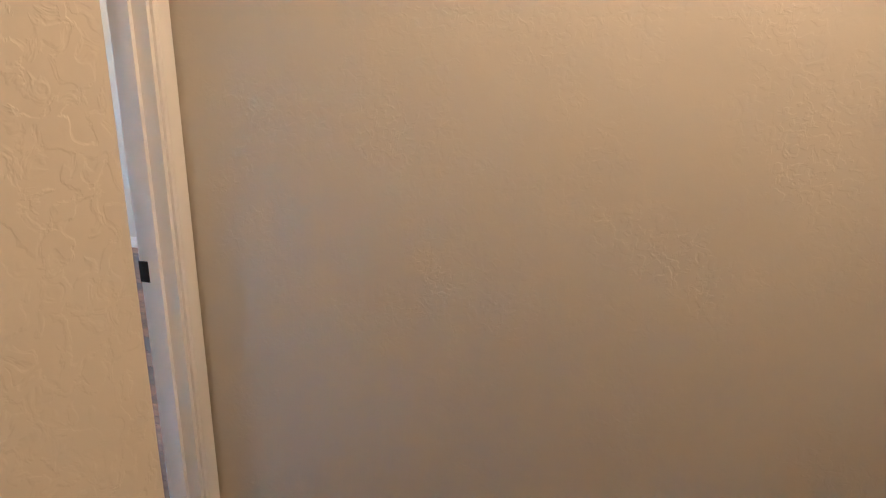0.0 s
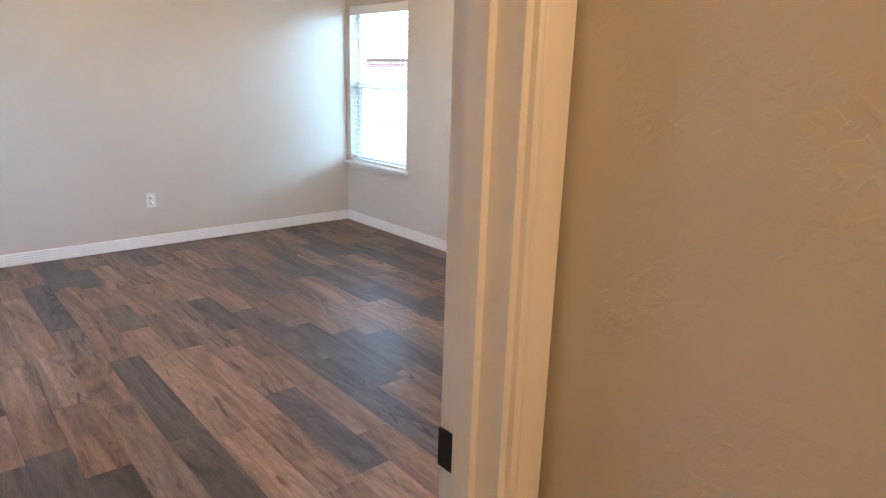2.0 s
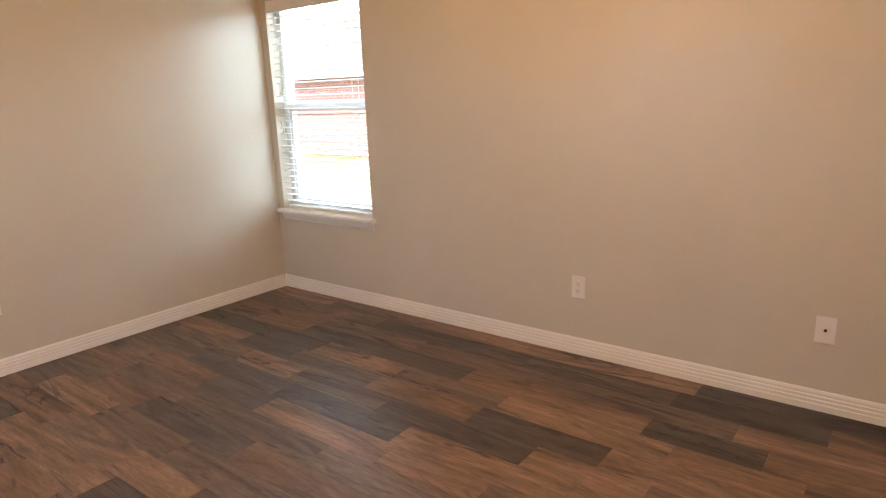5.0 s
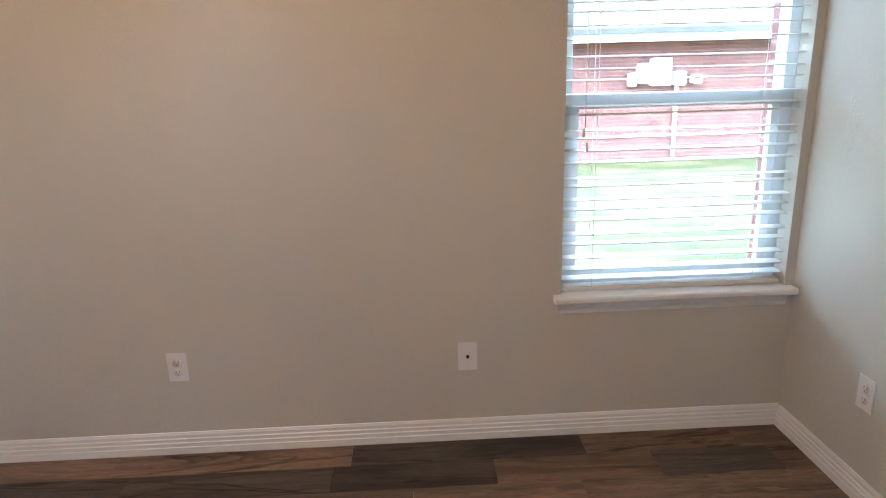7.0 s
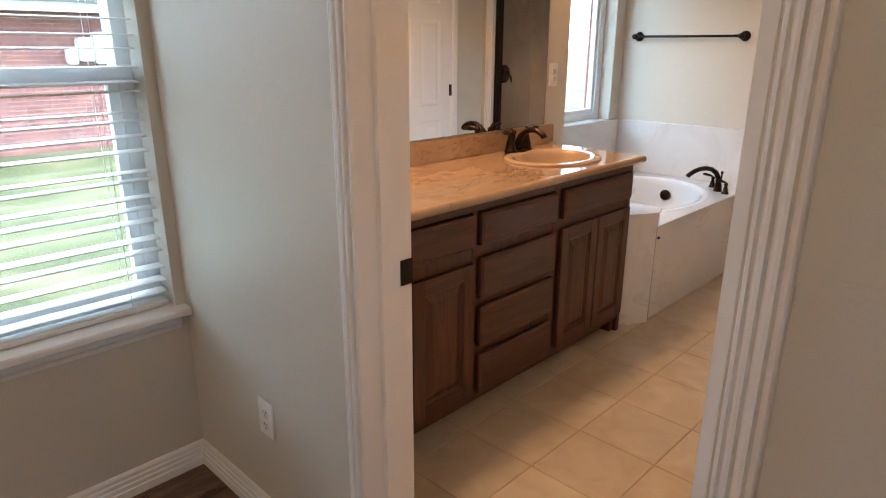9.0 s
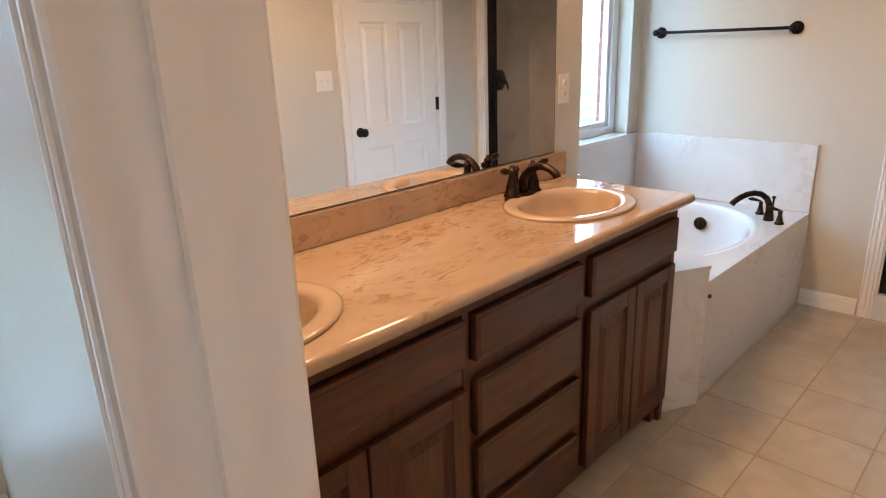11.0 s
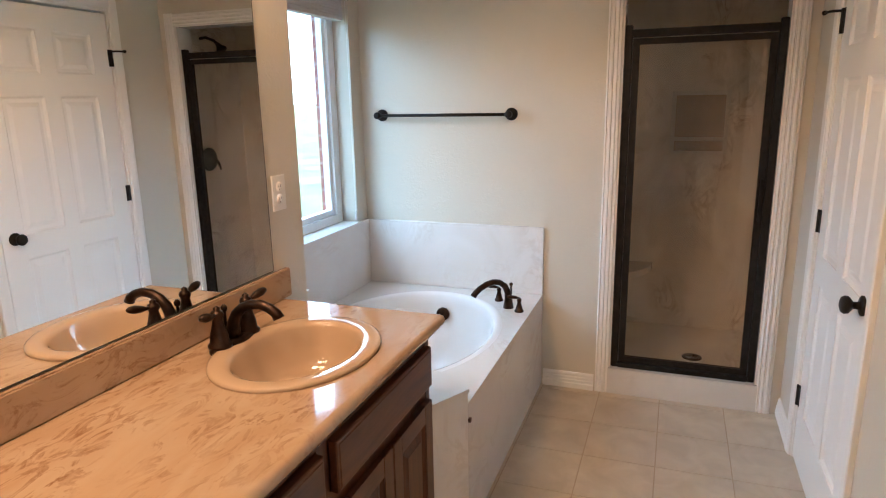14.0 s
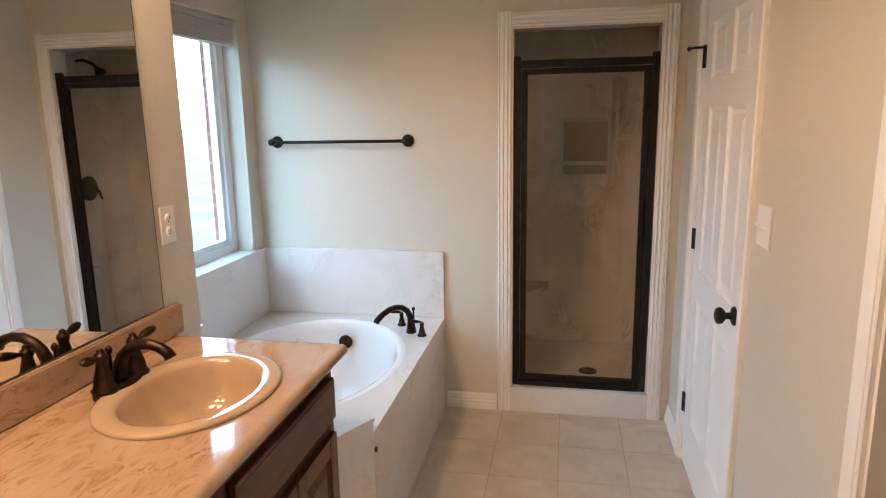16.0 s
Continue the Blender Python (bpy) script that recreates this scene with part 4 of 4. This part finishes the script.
tf = thing("tub_faucet", "oil rubbed bronze roman tub faucet with two handles", "faucet")
bm = bmesh.new()
fx, fy = 8.03, -0.40
dx, dy = -0.82, 0.57
way = [(0, 0), (0, 0.05), (0.006, 0.085), (0.025, 0.118), (0.06, 0.142), (0.1, 0.15), (0.14, 0.146), (0.18, 0.132), (0.212, 0.112), (0.222, 0.1)]
pts = [(fx + dx * d, fy + dy * d, TZ + z) for d, z in way]
rad = [0.027, 0.019, 0.0165, 0.0155, 0.015, 0.015, 0.0148, 0.0146, 0.0148, 0.0155]
tube(bm, pts, rad, 14)
part("spout", bm, BRONZE, tf)
bm = bmesh.new()
lathe(bm, (fx + 0.014, fy - 0.01, TZ + 0.06), (0, 0, 1), [(0, 0.005), (0.05, 0.005), (0.053, 0.009), (0.063, 0.009), (0.067, 0.003)], 10)
part("diverter", bm, BRONZE, tf)
for hx, hy in ((fx + 0.1, fy + 0.075), (fx - 0.045, fy - 0.065)):
    bm = bmesh.new()
    lathe(bm, (hx, hy, TZ), (0, 0, 1), [(0, 0.023), (0.007, 0.023), (0.012, 0.018), (0.03, 0.014), (0.05, 0.009), (0.055, 0.012), (0.065, 0.011), (0.07, 0.005), (0.075, 0.0)], 16)
    hp = part("handle_post", bm, BRONZE, tf)
    bm = bmesh.new()
    tube(bm, [(hx, hy, TZ + 0.068), (hx - 0.02, hy + 0.014, TZ + 0.078), (hx - 0.05, hy + 0.034, TZ + 0.088), (hx - 0.066, hy + 0.044, TZ + 0.09)], [0.006, 0.008, 0.010, 0.004], 10)
    part("lever", bm, BRONZE, hp)

tb = thing("towel_bar", "dark bronze towel bar on the wall above the tub", "towel bar")
bm = bmesh.new()
tube(bm, [(EAST - 0.065, 0.385, 1.45), (EAST - 0.065, -0.35, 1.45)], 0.0085, 12)
part("rod", bm, BLACK, tb)
for y in (0.375, -0.345):
    bm = bmesh.new()
    lathe(bm, (EAST - 0.0005, y, 1.45), (-1, 0, 0), [(0, 0.032), (0.008, 0.032), (0.014, 0.024), (0.018, 0.013), (0.05, 0.012), (0.054, 0.017), (0.078, 0.018), (0.084, 0.012), (0.086, 0)], 20)
    part("post", bm, BLACK, tb)

# ---- shower ----
sx0, sx1, sy0, sy1 = EAST + 0.12, 9.35, -1.95, -0.62
structure("wall_shower", boxes((sx0, sx1 + 0.1, sy0 - 0.1, sy0, 0, H), (sx0, sx1 + 0.1, sy1, sy1 + 0.1, 0, H), (sx1, sx1 + 0.1, sy0, sy1, 0, H), (sx0 - 0.004 + 0.008, sx0 + 0.012, sy0, SH0, 0, H), (sx0 + 0.004, sx0 + 0.012, SH1, sy1, 0, H)), SHOWERM, "tan veined marble shower walls", "wall")
structure("shower_floor", boxes((sx0, sx1, sy0, sy1, -0.01, 0.04)), SHOWERM, "tan marble shower floor pan", "floor")
bm = bmesh.new()
lathe(bm, (8.813, -1.30, 0.0405), (0, 0, 1), [(0, 0.055), (0.004, 0.055), (0.006, 0.045), (0.005, 0.0)], 20)
tagged(obj("floor_drain", bm, BRONZE), "round bronze shower floor drain", "drain")
cs = thing("shower_frame", "white moulded casing and marble curb of the shower", "door frame", kind="structure")
pr = ridged(0.066, 0.016)
part("curb", boxes((EAST - 0.012, sx0 + 0.02, SH0 + 0.001, SH1 - 0.001, 0.001, 0.138), (EAST - 0.012, EAST - 0.0005, SH0 - 0.0, SH1 + 0.0, 0.0, 0.0005)), TUBM, cs, "white marble curb")
part("casing", sweep(bmesh.new(), pr, (EAST, SH1 - 0.004, 0), (EAST, SH1 - 0.004, 1.986 + 0.07), (0, 1, 0), (-1, 0, 0)), TRIM, cs)
part("casing", sweep(bmesh.new(), pr, (EAST, SH0 + 0.004, 0), (EAST, SH0 + 0.004, 1.986 + 0.07), (0, -1, 0), (-1, 0, 0)), TRIM, cs)
part("head_casing", sweep(bmesh.new(), pr, (EAST, SH0 + 0.005, 1.986), (EAST, SH1 - 0.005, 1.986), (0, 0, 1), (-1, 0, 0)), TRIM, cs)
part("jamb", boxes((EAST + 0.001, sx0 + 0.003, SH1 - 0.014, SH1 + 0.001, 0.139, 1.99), (EAST + 0.001, sx0 + 0.003, SH0 - 0.001, SH0 + 0.014, 0.139, 1.99), (EAST + 0.001, sx0 + 0.003, SH0 + 0.014, SH1 - 0.014, 1.976, 1.991)), TUBM, cs)
sd = thing("shower_door", "bronze framed glass shower door, closed on its curb", "shower door")
ya, yb = SH0 + 0.015, SH1 - 0.015
xs0, xs1 = EAST + 0.02, EAST + 0.055
part("post", boxes((xs0, xs1, yb - 0.032, yb, 0.1385, 1.85), bev=0.003), BLACK, sd)
part("post", boxes((xs0, xs1, ya, ya + 0.032, 0.1385, 1.85), bev=0.003), BLACK, sd)
part("header", boxes((xs0 + 0.002, xs1 - 0.002, ya + 0.032, yb - 0.032, 1.795, 1.83), bev=0.003), BLACK, sd)
part("threshold", boxes((xs0 - 0.004, xs1, ya + 0.032, yb - 0.032, 0.1385, 0.165), bev=0.003), BLACK, sd)
part("door_frame", boxes((xs0 + 0.005, xs1 - 0.008, yb - 0.066, yb - 0.035, 0.172, 1.79), (xs0 + 0.005, xs1 - 0.008, ya + 0.035, ya + 0.066, 0.172, 1.79), (xs0 + 0.005, xs1 - 0.008, ya + 0.066, yb - 0.066, 1.762, 1.79), (xs0 + 0.005, xs1 - 0.008, ya + 0.066, yb - 0.066, 0.172, 0.2)), BLACK, sd)
g = part("glass", boxes((xs0 + 0.014, xs0 + 0.019, ya + 0.066, yb - 0.066, 0.2, 1.762)), SHGLASS, sd)
g.visible_shadow = False
part("handle", boxes((xs0 - 0.02, xs0 + 0.005, ya + 0.045, ya + 0.056, 0.95, 1.15), bev=0.004), BLACK, sd)
seat = thing("corner_seat", "marble corner seat in the shower", "shower seat")
bm = bmesh.new()
arc = [(sx1 - 0.001, sy1 - 0.001)] + [(sx1 - 0.42 * math.cos(a * math.pi / 20), sy1 - 0.42 * math.sin(a * math.pi / 20)) for a in range(11)]
sweep(bm, arc, (0, 0, 0.42), (0, 0, 0.46), (1, 0, 0), (0, 1, 0))
part("top", bm, TUBM, seat)
ni = thing("soap_niche", "marble soap shelf recessed into the shower wall", "soap dish")
part("frame", boxes((sx1 - 0.018, sx1 - 0.001, -1.43, -1.405, 1.17, 1.55), (sx1 - 0.018, sx1 - 0.001, -1.125, -1.10, 1.17, 1.55), (sx1 - 0.018, sx1 - 0.001, -1.405, -1.125, 1.525, 1.55), (sx1 - 0.03, sx1 - 0.001, -1.405, -1.125, 1.25, 1.275), (sx1 - 0.018, sx1 - 0.001, -1.405, -1.125, 1.17, 1.19)), TUBM, ni, "pale marble frame")
# flush plate, coloured dark to stand in for a recess in shade
part("recess", boxes((sx1 - 0.004, sx1 - 0.0005, -1.405, -1.125, 1.19, 1.525)), SHADED_NICHEM, ni, "veined marble back with the recess shade in its colour")
shh = thing("shower_sprayer", "bronze shower head on a bent arm", "shower head")
bm = bmesh.new()
tube(bm, [(8.95, sy0 + 0.001, 1.98), (8.95, sy0 + 0.05, 1.985), (8.95, sy0 + 0.12, 1.96), (8.95, sy0 + 0.15, 1.93)], 0.010, 12)
part("arm", bm, BLACK, shh)
bm = bmesh.new()
lathe(bm, (8.95, sy0 + 0.145, 1.94), (0, 0.6, -0.8), [(0, 0.014), (0.02, 0.018), (0.05, 0.038), (0.06, 0.04), (0.062, 0)], 16)
part("head", bm, BLACK, shh)
sv = thing("shower_valve", "round bronze shower valve with lever", "shower valve")
bm = bmesh.new()
lathe(bm, (8.92, sy0 + 0.001, 1.13), (0, 1, 0), [(0, 0.085), (0.006, 0.085), (0.014, 0.06), (0.016, 0.03), (0.05, 0.024), (0.055, 0)], 24)
part("escutcheon", bm, BLACK, sv)
bm = bmesh.new()
tube(bm, [(8.92, sy0 + 0.045, 1.13), (8.95, sy0 + 0.055, 1.11), (8.97, sy0 + 0.06, 1.05)], [0.01, 0.011, 0.006], 10)
part("lever", bm, BLACK, sv)

part("caulk_chip", boxes((6.985, 6.999, -0.531, -0.521, 0.44, 0.453)), CHERRY, blk, "small brown chip")

# exterior brick beside the bath window
structure("brick_wall", boxes((4.75, 6.76, 0.241, 0.34, -0.3, H), (6.76, 6.849, 0.241, 0.66, -0.3, H), (6.76, BW[0] - 0.06, 0.661, 0.76, -0.3, H), (BW[1] - 0.025, 9.45, 0.661, 0.70, -0.3, H), (BW[0] - 0.06, BW[1] - 0.05, 0.661, 0.76, -0.3, BWZ0 - 0.03), (BW[0] - 0.06, BW[1] - 0.05, 0.661, 0.76, BWZ1, H)), BRICKM, "red brick outer wall of the bath", "wall")

# ---- floor pieces ----
fl = bpy.data.objects["floor"]
rnd = random.Random(11)
PW, G = 0.152, 0.0005
row, y = 0, -0.002
while y > -4.6:
    y0 = max(y - PW, -4.6)
    x = 0.001 - rnd.uniform(0.0, 0.6)
    while x < 4.9:
        ln = rnd.choice((0.45, 0.6, 0.6, 0.75, 0.9))
        a, b = max(x, 0.001), min(x + ln, 4.749 if not (DA0 < y0 and y < DA1) else 4.9)
        if b - a > 0.03:
            bm = bmesh.new()
            box(bm, a + G, b - G, y0 + G, y - G, -0.010, 0.0, 0.0)
            o = obj("plank", bm, PLANKM)
            o.parent = fl
        x += ln
    y = y0 - 0.0
    row += 1
hp = box(bmesh.new(), 4.9, 6.9, -6.5, -2.76, -0.010, 0.0)
o = obj("hall_planks", hp, PLANKM)
o.parent = fl
tagged(o, "wood-look planks of the hall", kind="stuff")
o = obj("grout_bed", boxes((4.87, EAST - 0.001, SOUTH - 0.1, 0.05, -0.0119, -0.0028)), GROUT)
o.parent = fl
T, TG = 0.302, 0.0024
tx = 7.938 + 3 * T
while tx > 4.75:
    ty = -1.44 + 5 * T
    while ty > SOUTH - 0.13 - T:
        a0, a1 = max(tx - T, 4.84), min(tx, EAST - 0.002)
        b0, b1 = max(ty - T, -2.6), min(ty, 0.05)
        if a1 - a0 > 0.02 and b1 - b0 > 0.02 and a0 < EAST:
            bm = box(bmesh.new(), a0 + TG, a1 - TG, b0 + TG, b1 - TG, -0.011, 0.0, 0.0)
            es = [e for e in bm.edges if all(v.co.z > -0.001 for v in e.verts)]
            bmesh.ops.bevel(bm, geom=es, offset=0.0015, segments=1, affect="EDGES")
            o = obj("tile", bm, TILEM)
            o.parent = fl
        ty -= T
    tx -= T
